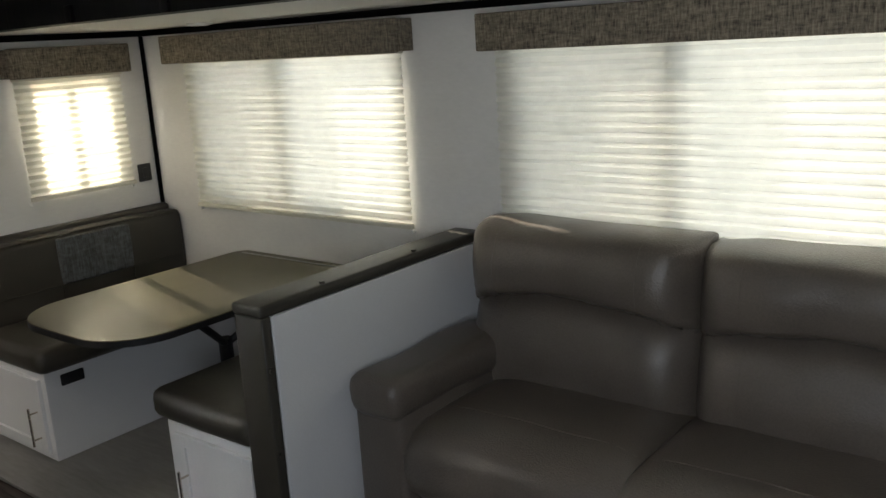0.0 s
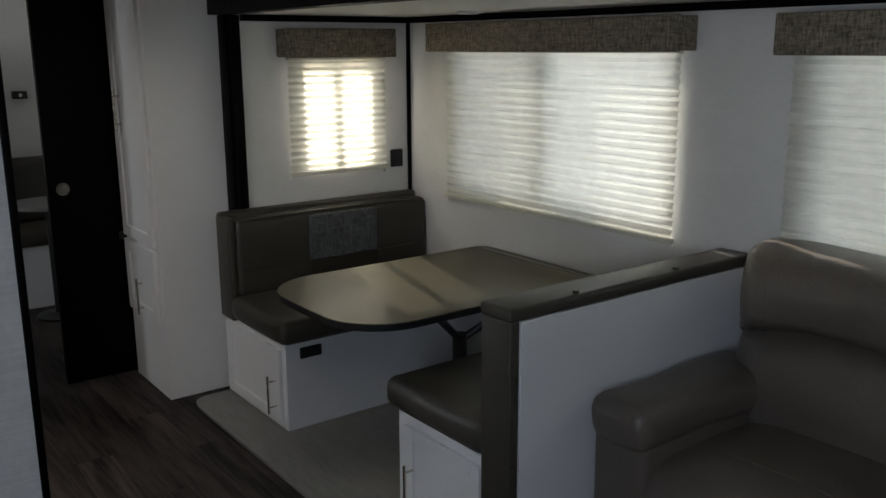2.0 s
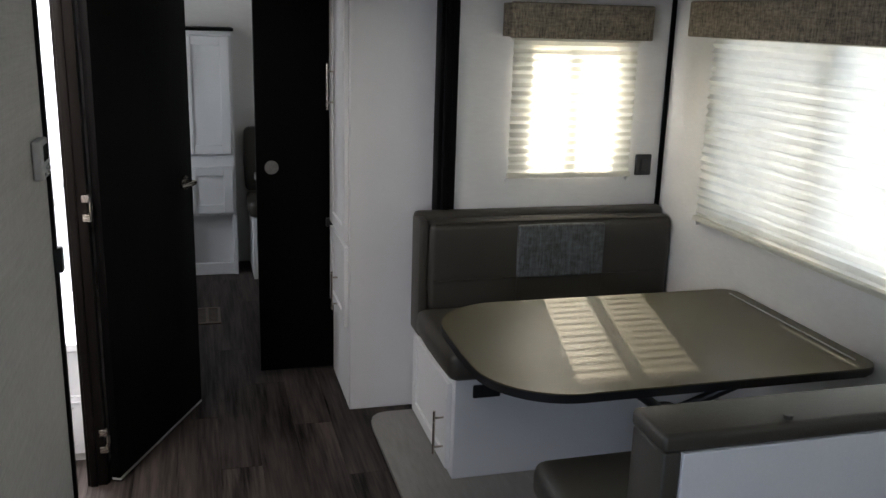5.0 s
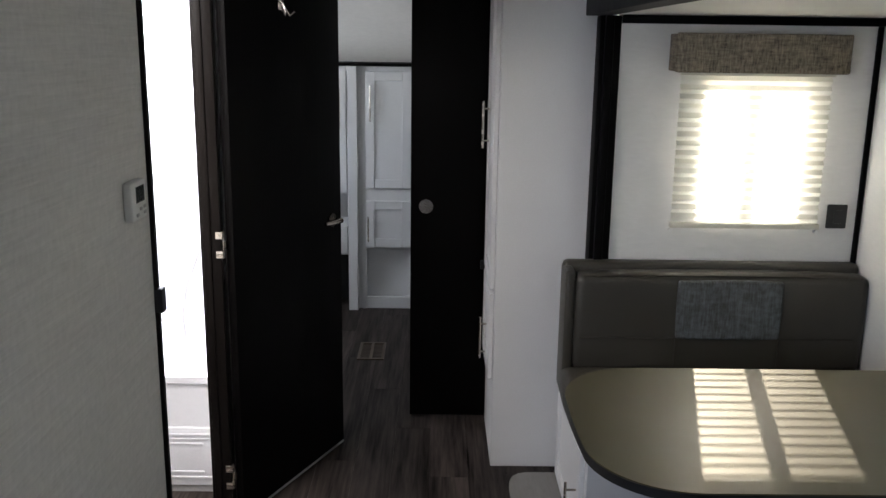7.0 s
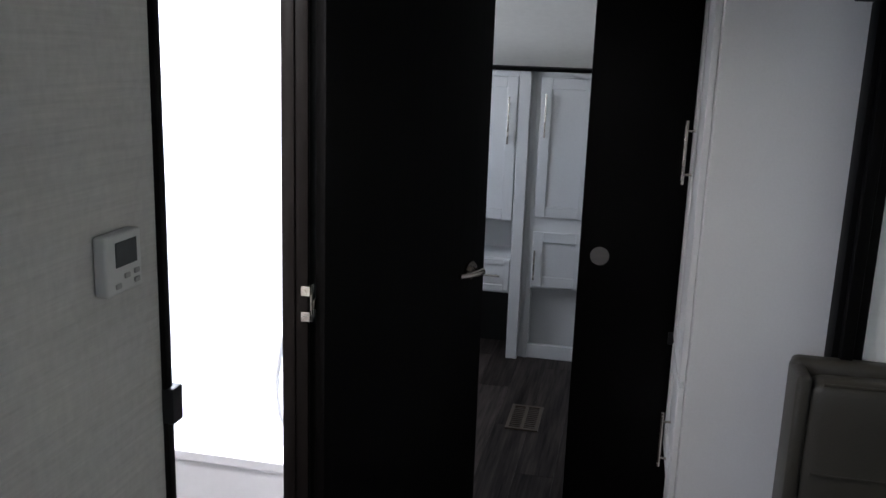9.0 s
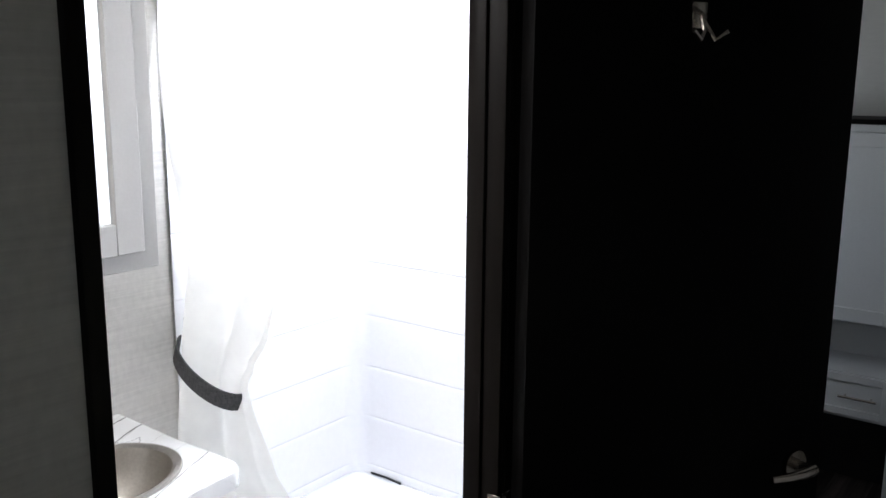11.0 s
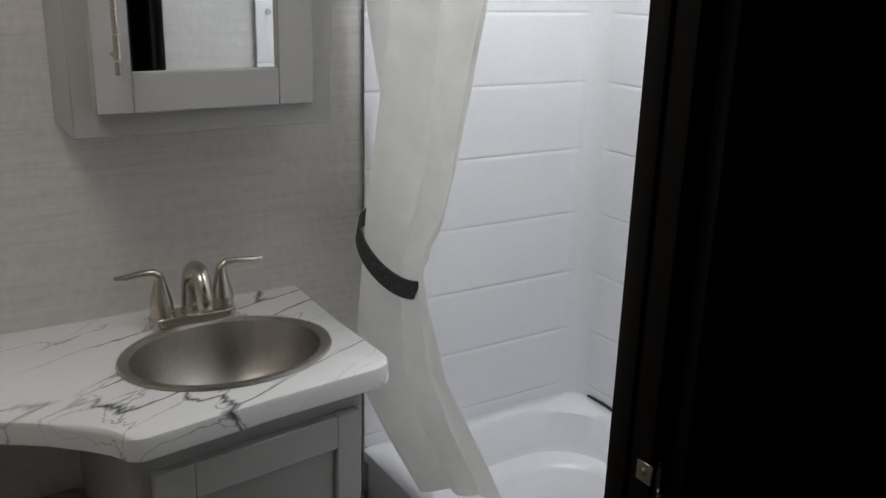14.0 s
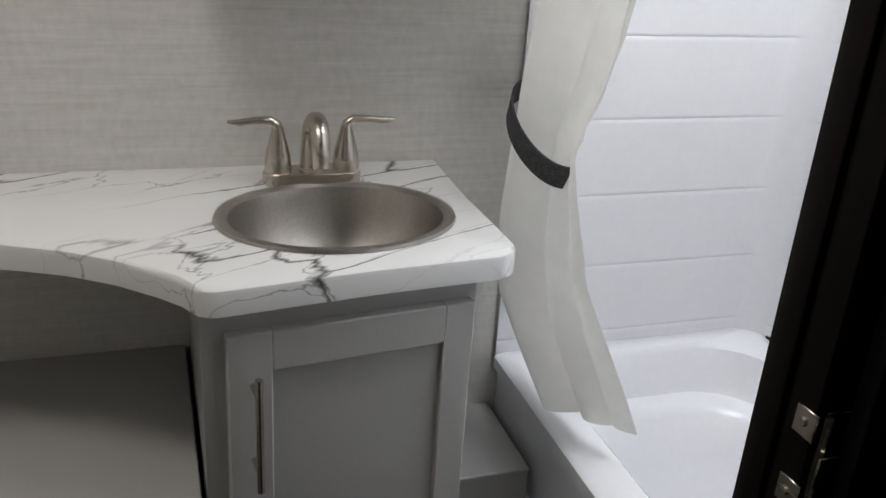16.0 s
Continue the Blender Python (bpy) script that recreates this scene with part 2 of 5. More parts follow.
def marble_material():
    m = bpy.data.materials.new("white_marble_laminate")
    m.use_nodes = True
    n, ln = m.node_tree.nodes, m.node_tree.links
    b = n["Principled BSDF"]
    tc = n.new("ShaderNodeTexCoord")
    turn = n.new("ShaderNodeMapping")
    turn.inputs["Rotation"].default_value = (0, 0, radians(-118))
    ln.new(tc.outputs["Object"], turn.inputs["Vector"])
    mp = n.new("ShaderNodeMapping")
    mp.inputs["Scale"].default_value = (0.6, 2.4, 1.6)
    ln.new(turn.outputs[0], mp.inputs["Vector"])
    warp = n.new("ShaderNodeTexNoise")
    warp.inputs["Scale"].default_value, warp.inputs["Detail"].default_value = 6.0, 5.0
    ln.new(mp.outputs[0], warp.inputs["Vector"])
    off = n.new("ShaderNodeVectorMath")
    off.operation = "MULTIPLY_ADD"
    ln.new(warp.outputs["Color"], off.inputs[0])
    off.inputs[1].default_value = (0.16, 0.16, 0.16)
    ln.new(mp.outputs[0], off.inputs[2])
    cols = []
    for sc, width, depth in ((2.6, 0.017, 0.13), (5.2, 0.011, 0.48)):
        v = n.new("ShaderNodeTexVoronoi")
        v.feature = "DISTANCE_TO_EDGE"
        v.inputs["Scale"].default_value = sc
        ln.new(off.outputs[0], v.inputs["Vector"])
        r = n.new("ShaderNodeValToRGB")
        r.color_ramp.elements[0].position, r.color_ramp.elements[1].position = 0.0, width
        r.color_ramp.elements[0].color, r.color_ramp.elements[1].color = (depth, depth, depth, 1), (1, 1, 1, 1)
        ln.new(v.outputs["Distance"], r.inputs[0])
        cols.append(r.outputs[0])
    # veins break up and fade along their run
    fade = n.new("ShaderNodeTexNoise")
    fade.inputs["Scale"].default_value, fade.inputs["Detail"].default_value = 4.0, 3.0
    ln.new(tc.outputs["Object"], fade.inputs["Vector"])
    fr = n.new("ShaderNodeMapRange")
    fr.inputs["From Min"].default_value, fr.inputs["From Max"].default_value = 0.36, 0.52
    ln.new(fade.outputs["Fac"], fr.inputs["Value"])
    mul = n.new("ShaderNodeMix")
    mul.data_type, mul.blend_type = "RGBA", "MULTIPLY"
    mul.inputs["Factor"].default_value = 1.0
    ln.new(cols[0], mul.inputs["A"])
    ln.new(cols[1], mul.inputs["B"])
    mx = n.new("ShaderNodeMix")
    mx.data_type = "RGBA"
    ln.new(fr.outputs[0], mx.inputs["Factor"])
    mx.inputs["A"].default_value = (1, 1, 1, 1)
    ln.new(mul.outputs["Result"], mx.inputs["B"])
    tone = n.new("ShaderNodeMix")
    tone.data_type, tone.blend_type = "RGBA", "MULTIPLY"
    tone.inputs["Factor"].default_value = 1.0
    ln.new(mx.outputs["Result"], tone.inputs["A"])
    tone.inputs["B"].default_value = (0.80, 0.80, 0.795, 1)
    ln.new(tone.outputs["Result"], b.inputs["Base Color"])
    b.inputs["Roughness"].default_value = 0.22
    return m


MARBLE = marble_material()


# ---- building helpers ----
def box(bm, x0, x1, y0, y1, z0, z1, bevel=0.0, seg=2):
    verts = [bm.verts.new((x, y, z)) for z in (z0, z1) for y in (y0, y1) for x in (x0, x1)]
    faces = [bm.faces.new([verts[i] for i in q]) for q in ((0, 2, 3, 1), (4, 5, 7, 6), (0, 1, 5, 4), (2, 6, 7, 3), (0, 4, 6, 2), (1, 3, 7, 5))]
    if bevel:
        edges = {e for f in faces for e in f.edges}
        bmesh.ops.bevel(bm, geom=list(edges), offset=bevel, segments=seg, profile=0.5, affect="EDGES")
    return bm


def boxed(*a, **k):
    return box(bmesh.new(), *a, **k)


def tube(bm, points, radius, sides=12, cap=True):
    """A round bar along points; radius may be a list, one for each point."""
    pts = [Vector(p) for p in points]
    radii = radius if isinstance(radius, (list, tuple)) else [radius] * len(pts)
    rings, ref = [], None
    for i, p in enumerate(pts):
        d = (pts[min(i + 1, len(pts) - 1)] - pts[max(i - 1, 0)]).normalized()
        if ref is None:
            ref = d.orthogonal().normalized()
        ref = (ref - d * ref.dot(d)).normalized()
        other = d.cross(ref)
        rings.append([bm.verts.new(p + radii[i] * (math.cos(a) * ref + math.sin(a) * other)) for a in (2 * math.pi * k / sides for k in range(sides))])
    for r0, r1 in zip(rings, rings[1:]):
        for k in range(sides):
            bm.faces.new((r0[k], r0[(k + 1) % sides], r1[(k + 1) % sides], r1[k]))
    if cap:
        bm.faces.new(rings[0][::-1])
        bm.faces.new(rings[-1])
    return bm


def prism(bm, outline, z0, z1, bevel=0.0, seg=2):
    """An upright block over a plan outline (counter-clockwise)."""
    lo = [bm.verts.new((x, y, z0)) for x, y in outline]
    hi = [bm.verts.new((x, y, z1)) for x, y in outline]
    n = len(outline)
    top, bottom = bm.faces.new(hi), bm.faces.new(lo[::-1])
    for i in range(n):
        bm.faces.new((lo[i], lo[(i + 1) % n], hi[(i + 1) % n], hi[i]))
    if bevel:
        bmesh.ops.bevel(bm, geom=list(top.edges) + list(bottom.edges), offset=bevel, segments=seg, profile=0.5, affect="EDGES")
    return bm


def finish(name, bm, mat, smooth=True):
    me = bpy.data.meshes.new(name)
    bmesh.ops.recalc_face_normals(bm, faces=bm.faces)
    bm.to_mesh(me)
    bm.free()
    me.materials.append(mat)
    ob = new(name, me)
    if smooth:
        for p in me.polygons:
            p.use_smooth = True
        me.set_sharp_from_angle(angle=radians(38))
    return ob


def part(name, bm, mat, parent, label=""):
    """One mesh under a thing (an Empty) or under a part; the mesh is given in world places."""
    ob = finish(name, bm, mat)
    ob.parent = parent
    if parent.type == "EMPTY":
        ob.matrix_parent_inverse = Matrix.Translation(-parent.location)
    return tagged(ob, label)


def thing(name, loc, label, category, group="", kind=""):
    ob = new(name)
    ob.empty_display_size = 0.1
    ob.location = loc
    return tagged(ob, label, category, group, kind)


def structure(name, bm, mat, label, category):
    return tagged(finish(name, bm, mat), label, category, kind="structure")


def bar_handle(name, parent, a, b, out, r=0.005):
    """A straight bar pull from a to b with two posts that run back against the way 'out'."""
    a, b, out = Vector(a), Vector(b), Vector(out)
    bm = tube(bmesh.new(), [a, b], r, 10)
    for f in (0.16, 0.84):
        p = a.lerp(b, f)
        tube(bm, [p, p - out], r * 0.8, 8)
    return part(name, bm, NICKEL, parent, "slim brushed nickel bar pull")


def shaker(name, parent, x, y0, y1, z0, z1, t=0.018, rail=0.055, mat=None, face=-1):
    """A shaker door whose face looks along -x (face -1) or +x (face 1); its front plane is x + face * t."""
    mat = mat or WHITE_CAB
    xf = x + face * t
    lo, hi = min(x, xf), max(x, xf)
    bm = bmesh.new()
    box(bm, lo, hi, y0, y0 + rail, z0, z1, 0.002, 1)
    box(bm, lo, hi, y1 - rail, y1, z0, z1, 0.002, 1)
    box(bm, lo, hi, y0 + rail, y1 - rail, z0, z0 + rail, 0.002, 1)
    box(bm, lo, hi, y0 + rail, y1 - rail, z1 - rail, z1, 0.002, 1)
    inner = x + face * t * 0.45
    box(bm, min(x, inner), max(x, inner), y0 + rail, y1 - rail, z0 + rail, z1 - rail)
    return part(name, bm, mat, parent)


def shaker_y(name, parent, y, x0, x1, z0, z1, t=0.018, rail=0.055, mat=None):
    """The same with its face along -y."""
    mat = mat or WHITE_CAB
    bm = bmesh.new()
    box(bm, x0, x0 + rail, y - t, y, z0, z1, 0.002, 1)
    box(bm, x1 - rail, x1, y - t, y, z0, z1, 0.002, 1)
    box(bm, x0 + rail, x1 - rail, y - t, y, z0, z0 + rail, 0.002, 1)
    box(bm, x0 + rail, x1 - rail, y - t, y, z1 - rail, z1, 0.002, 1)
    box(bm, x0 + rail, x1 - rail, y - t * 0.45, y, z0 + rail, z1 - rail)
    return part(name, bm, mat, parent)


def wall_x(name, x0, x1, y0, y1, z0, z1, holes, mat, label):
    """A wall slab across x with rectangular holes (ya, yb, za, zb)."""
    bm = bmesh.new()
    ys = sorted({y0, y1, *[h[0] for h in holes], *[h[1] for h in holes]})
    for a, b in zip(ys, ys[1:]):
        cuts = sorted((h[2], h[3]) for h in holes if h[0] <= a and h[1] >= b)
        z = z0
        for za, zb in cuts:
            if za > z:
                box(bm, x0, x1, a, b, z, za)
            z = zb
        if z < z1:
            box(bm, x0, x1, a, b, z, z1)
    bmesh.ops.remove_doubles(bm, verts=bm.verts, dist=0.0005)
    return structure(name, bm, mat, label, "wall")


def wall_y(name, y0, y1, x0, x1, z0, z1, holes, mat, label):
    bm = bmesh.new()
    xs = sorted({x0, x1, *[h[0] for h in holes], *[h[1] for h in holes]})
    for a, b in zip(xs, xs[1:]):
        cuts = sorted((h[2], h[3]) for h in holes if h[0] <= a and h[1] >= b)
        z = z0
        for za, zb in cuts:
            if za > z:
                box(bm, a, b, y0, y1, z, za)
            z = zb
        if z < z1:
            box(bm, a, b, y0, y1, z, z1)
    bmesh.ops.remove_doubles(bm, verts=bm.verts, dist=0.0005)
    return structure(name, bm, mat, label, "wall")


# ---- setting ----
CEIL_Z = 2.16
SLIDE_Z = 1.775
structure("ground", boxed(-60, 60, -60, 60, -0.75, -0.7), GROUND, "pale gravel ground outside the trailer", "ground")
floor_ob = structure("floor", boxed(-0.72, 1.75, -2.6, 6.75, -0.05, -0.0035), PLANK_JOINT, "dark brown wood-look vinyl floor with pale streaks", "floor")
structure("slide_floor", prism(bmesh.new(), [(1.42, -0.52), (2.70, -0.5), (2.70, 4.195), (1.50, 4.195), (1.465, 4.185), (1.438, 4.16), (1.424, 4.12), (1.42, 4.07)], 0.004, 0.02, 0.004, 2), SLIDE_FLOOR, "pale grey vinyl slide-out floor with a low edge", "floor")
structure("slide_floor_base", boxed(1.75, 2.74, -0.52, 4.24, -0.06, 0.0), FLOOR, "plain underside of the slide-out floor", "floor")

WIN_D = (2.47, 3.80, 0.93, 1.70)      # dinette window opening (y, y, z, z)
WIN_S = (0.62, 1.95, 0.93, 1.69)
WIN_E = (2.05, 2.51, 1.04, 1.58)      # end window opening (x, x, z, z)
wall_x("wall_slide", 2.70, 2.75, -0.5, 4.25, -0.06, 1.82, [WIN_D, WIN_S], WHITE_WALL, "white textured wallboard behind the dinette and sofa")
wall_y("wall_slide_end", 4.20, 4.25, 1.775, 2.70, -0.06, 1.82, [WIN_E], WHITE_WALL, "white textured wallboard beside the dinette bench")
wall_y("wall_slide_near", -0.55, -0.5, 1.60, 2.75, -0.06, 1.82, [], WHITE_WALL, "plain white slide-out end wall")
structure("slide_ceiling", boxed(1.746, 2.75, -0.55, 4.25, SLIDE_Z, 1.82), CEIL, "cream white slide-out ceiling panel", "ceiling")

SKYL = (-0.44, 0.14, 4.14, 4.58)      # shower skylight (x, x, y, y)
bm = bmesh.new()
box(bm, -0.72, 1.75, -2.6, SKYL[2], CEIL_Z, CEIL_Z + 0.05)
box(bm, -0.72, 1.75, SKYL[3], 6.75, CEIL_Z, CEIL_Z + 0.05)
box(bm, -0.72, SKYL[0], SKYL[2], SKYL[3], CEIL_Z, CEIL_Z + 0.05)
box(bm, SKYL[1], 1.75, SKYL[2], SKYL[3], CEIL_Z, CEIL_Z + 0.05)
for q in ((SKYL[0] - 0.02, SKYL[0], SKYL[2], SKYL[3]), (SKYL[1], SKYL[1] + 0.02, SKYL[2], SKYL[3]), (SKYL[0], SKYL[1], SKYL[2] - 0.02, SKYL[2]), (SKYL[0], SKYL[1], SKYL[3], SKYL[3] + 0.02)):
    box(bm, *q, CEIL_Z + 0.05, CEIL_Z + 0.22)
structure("ceiling", bm, CEIL, "white ceiling panel with a skylight well over the shower", "ceiling")

wall_x("wall_outer", -0.72, -0.67, -2.6, 6.75, -0.05, CEIL_Z, [(5.3, 5.9, 1.2, 1.7), (-0.23, 0.43, 0.98, 1.92)], LINEN, "grey linen-look wallpaper on the outer wall")
wall_y("wall_rear", -2.65, -2.6, -0.72, 1.75, -0.05, CEIL_Z, [], LINEN, "plain grey linen-look wall")
wall_y("wall_front", 6.75, 6.80, -0.72, 1.75, -0.05, CEIL_Z, [], WHITE_WALL, "pale wall behind the bunk room cabinets")
wall_x("wall_slide_side_near", 1.70, 1.75, -2.6, -0.5, -0.05, CEIL_Z, [], LINEN, "plain grey linen-look side wall")
wall_x("wall_slide_side_far", 1.745, 1.795, 4.27, 6.75, -0.05, CEIL_Z, [], WHITE_WALL, "pale side wall behind the pantry and bunk room")
DOOR = (3.22, 3.80, -0.06, 2.0)
wall_x("wall_bath", 0.36, 0.41, 2.33, 4.80, -0.05, CEIL_Z, [(3.172, 3.853, -0.06, 2.035)], LINEN, "grey linen-look wallpaper wall with the bathroom doorway")
structure("trim_corner", boxed(0.398, 0.414, 2.274, 2.288, 0.0, CEIL_Z - 0.001, 0.003), ESPRESSO, "slim dark corner trim on the linen wall", "trim")
wall_y("wall_bath_near", 2.28, 2.33, -0.67, 0.41, -0.05, CEIL_Z, [], LINEN, "plain grey linen-look wall of the bathroom")
wall_y("wall_bath_far", 4.715, 4.80, -0.67, 0.36, -0.05, CEIL_Z, [], LINEN, "plain linen-look wall behind the shower")
wall_y("wall_pocket", 4.80, 4.86, 0.41, 1.745, -0.05, CEIL_Z, [(0.50, 1.36, -0.06, 2.0)], WHITE_WALL, "pale partition with the bunk room opening")

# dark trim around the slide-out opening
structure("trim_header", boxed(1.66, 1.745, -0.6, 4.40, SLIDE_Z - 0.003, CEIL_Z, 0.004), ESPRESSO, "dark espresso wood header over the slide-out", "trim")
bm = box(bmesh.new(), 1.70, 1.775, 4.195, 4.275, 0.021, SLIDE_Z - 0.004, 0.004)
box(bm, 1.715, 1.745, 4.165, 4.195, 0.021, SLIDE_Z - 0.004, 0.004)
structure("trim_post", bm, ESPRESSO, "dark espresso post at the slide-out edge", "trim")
bm = box(bmesh.new(), 2.676, 2.699, -0.5, 4.199, SLIDE_Z - 0.03, SLIDE_Z - 0.001, 0.003)
box(bm, 1.776, 2.676, 4.176, 4.199, SLIDE_Z - 0.03, SLIDE_Z - 0.001, 0.003)
box(bm, 2.682, 2.699, 4.182, 4.199, 0.021, SLIDE_Z - 0.03, 0.003)
structure("trim_crown", bm, ESPRESSO, "thin dark trim along the slide-out ceiling and corner", "trim")
for y in (2.48, 3.02):
    tagged(finish("header_clip", boxed(1.645, 1.66, y - 0.02, y + 0.02, 1.772, 1.83, 0.003), ESPRESSO), "small dark bracket on the slide-out header", "bracket", "header brackets")

# bathroom doorway: dark jamb, stop and casing
JY0, JY1 = 3.172, 3.853
bm = bmesh.new()
box(bm, 0.352, 0.420, JY0, JY0 + 0.020, 0.0, 2.035, 0.003)
box(bm, 0.352, 0.420, JY1 - 0.014, JY1, 0.0, 2.035, 0.003)
box(bm, 0.352, 0.420, JY0 + 0.020, JY1 - 0.014, 2.012, 2.035, 0.003)
box(bm, 0.362, 0.388, JY0 + 0.020, JY0 + 0.028, 0.0, 2.012, 0.002)
box(bm, 0.362, 0.388, JY1 - 0.020, JY1 - 0.014, 0.0, 2.012, 0.002)
box(bm, 0.411, 0.423, JY1, JY1 + 0.035, 0.0, 2.035, 0.003)
frame_ob = structure("door_frame_1", bm, JAMB, "dark espresso bathroom door frame with a stop", "door frame")
bm = boxed(0.39, 0.431, JY0 - 0.001, JY0 + 0.033, 0.98, 1.045, 0.004)
part("strike_plate", bm, BLACK, frame_ob, "black latch strike")


def place_on_door(bm, hinge=(0.432, 3.857), end=(0.712, 4.478)):
    """Lay a door drawn along +x from its hinge into its open stand."""
    d = Vector((end[0] - hinge[0], end[1] - hinge[1]))
    bmesh.ops.transform(bm, matrix=pose(hinge[0], hinge[1], 0, 0, 0, math.degrees(math.atan2(d.y, d.x))), verts=bm.verts)
    return bm


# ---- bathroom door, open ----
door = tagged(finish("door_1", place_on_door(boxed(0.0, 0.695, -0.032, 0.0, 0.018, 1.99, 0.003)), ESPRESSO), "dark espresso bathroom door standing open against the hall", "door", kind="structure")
part("bottom_edge", place_on_door(boxed(0.002, 0.693, -0.0325, 0.0005, 0.009, 0.0175)), GREY_CAB, door, "pale unfinished bottom edge")
bm = tube(bmesh.new(), [(0.615, -0.032, 0.985), (0.615, -0.042, 0.985)], 0.027, 20)
tube(bm, [(0.615, -0.042, 0.985), (0.615, -0.072, 0.985)], 0.011, 12)
tube(bm, [(0.624, -0.074, 0.985), (0.59, -0.077, 0.985), (0.55, -0.075, 0.986), (0.515, -0.070, 0.988)], [0.011, 0.010, 0.008, 0.007], 12)
part("door_handle", place_on_door(bm), NICKEL, door, "brushed nickel lever handle")
bm = tube(bmesh.new(), [(0.63, 0.0, 0.985), (0.63, 0.012, 0.985)], 0.027, 20)
part("rosette", place_on_door(bm), NICKEL, door)
bm = boxed(0.290, 0.320, -0.037, -0.032, 1.77, 1.81, 0.002)
tube(bm, [(0.290, -0.036, 1.80), (0.290, -0.055, 1.79), (0.290, -0.062, 1.765), (0.275, -0.07, 1.752), (0.255, -0.075, 1.765)], 0.004, 8)
tube(bm, [(0.290, -0.055, 1.785), (0.305, -0.07, 1.752), (0.325, -0.075, 1.765)], 0.004, 8)
part("coat_hook", place_on_door(bm), NICKEL, door, "small nickel double coat hook")
for z in (0.17, 1.008, 1.925):
    bm = tube(bmesh.new(), [(0.427, 3.845, z - 0.045), (0.427, 3.845, z + 0.045)], 0.0035, 8)
    for za, zb in ((z + 0.020, z + 0.045), (z - 0.045, z - 0.020)):
        box(bm, 0.402, 0.426, 3.8355, 3.8385, za, zb, 0.001, 1)
        tube(bm, [(0.412, 3.8355, (za + zb) / 2), (0.412, 3.8335, (za + zb) / 2)], 0.004, 8)
        box(bm, 0.4205, 0.4235, 3.847, 3.871, za, zb, 0.001, 1)
    box(bm, 0.434, 0.4365, 3.837, 3.871, z - 0.014, z + 0.014, 0.001, 1)
    part("hinge", bm, NICKEL, door, "bright metal door hinge")

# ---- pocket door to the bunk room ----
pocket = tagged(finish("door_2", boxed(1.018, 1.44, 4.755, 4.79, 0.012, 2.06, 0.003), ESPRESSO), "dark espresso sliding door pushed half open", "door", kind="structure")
bm = tube(bmesh.new(), [(1.085, 4.755, 0.98), (1.085, 4.751, 0.98)], 0.031, 24)
part("flush_pull", bm, NICKEL, pocket, "round brushed nickel flush pull")

# ---- pantry ----
pantry = thing("pantry_cabinet", (1.55, 4.53, 0), "tall white pantry cabinet with two shaker doors and bar pulls", "cabinet")
part("body", boxed(1.36, 1.715, 4.28, 4.75, 0.0, CEIL_Z - 0.001, 0.002, 1), WHITE_CAB, pantry)
up = shaker("upper_door", pantry, 1.359, 4.318, 4.73, 0.735, 2.0)
lo = shaker("lower_door", pantry, 1.359, 4.318, 4.73, 0.362, 0.715)
bar_handle("handle", up, (1.316, 4.622, 1.25), (1.316, 4.622, 1.442), (-0.026, 0, 0))
bar_handle("handle", lo, (1.318, 4.515, 0.378), (1.318, 4.515, 0.556), (-0.026, 0, 0))
part("catch", boxed(1.325, 1.359, 4.735, 4.75, 0.705, 0.745, 0.003), BLACK, pantry, "small black catch")


# ---- windows, shades and valances ----
def window_x(name, x, y0, y1, z0, z1, mull, label):
    """A sliding window in a wall across x, with its metal frame and two panes."""
    bm = bmesh.new()
    w = 0.028
    for q in ((y0, y0 + w, z0, z1), (y1 - w, y1, z0, z1), (y0 + w, y1 - w, z0, z0 + w), (y0 + w, y1 - w, z1 - w, z1), (mull - 0.03, mull + 0.03, z0 + w, z1 - w)):
        box(bm, x + 0.012, x + 0.055, *q)
    win = tagged(finish(name, bm, FRAME_METAL), label, "window", kind="structure")
    for a, b in ((y0 + w, mull - 0.03), (mull + 0.03, y1 - w)):
        p = part("pane", boxed(x + 0.030, x + 0.034, a, b, z0 + w, z1 - w), GLASS, win)
        p.visible_shadow = False
    # unseen sheet added to weaken the sun on this window's shade
    part("sun_filter", boxed(x + 0.036, x + 0.0365, y0 + w, y1 - w, z0 + w, z1 - w), SUN_FILTER, win, "added dark sheet that dims the sun on the shade")
    part("insect_screen", boxed(x + 0.044, x + 0.0445, mull + 0.03, y1 - w, z0 + w, z1 - w), INSECT_SCREEN, win, "dark fine insect screen")
    return win


window_x("window_1", 2.70, *WIN_D, 3.19, "metal-framed sliding dinette window behind a pleated shade")
window_x("window_2", 2.70, *WIN_S, 1.34, "metal-framed sliding sofa window behind a pleated shade")
bm = bmesh.new()
for q in ((2.05, 2.09, 1.04, 1.58), (2.475, 2.51, 1.04, 1.58), (2.09, 2.475, 1.04, 1.075), (2.09, 2.475, 1.555, 1.58), (2.258, 2.296, 1.075, 1.555)):
    box(bm, q[0], q[1], 4.212, 4.255, q[2], q[3])
win3 = tagged(finish("window_3", bm, FRAME_METAL), "small metal-framed end window behind a pleated shade", "window", kind="structure")
for a, b in ((2.09, 2.258), (2.296, 2.475)):
    part("pane", boxed(a, b, 4.230, 4.234, 1.075, 1.555), GLASS, win3).visible_shadow = False


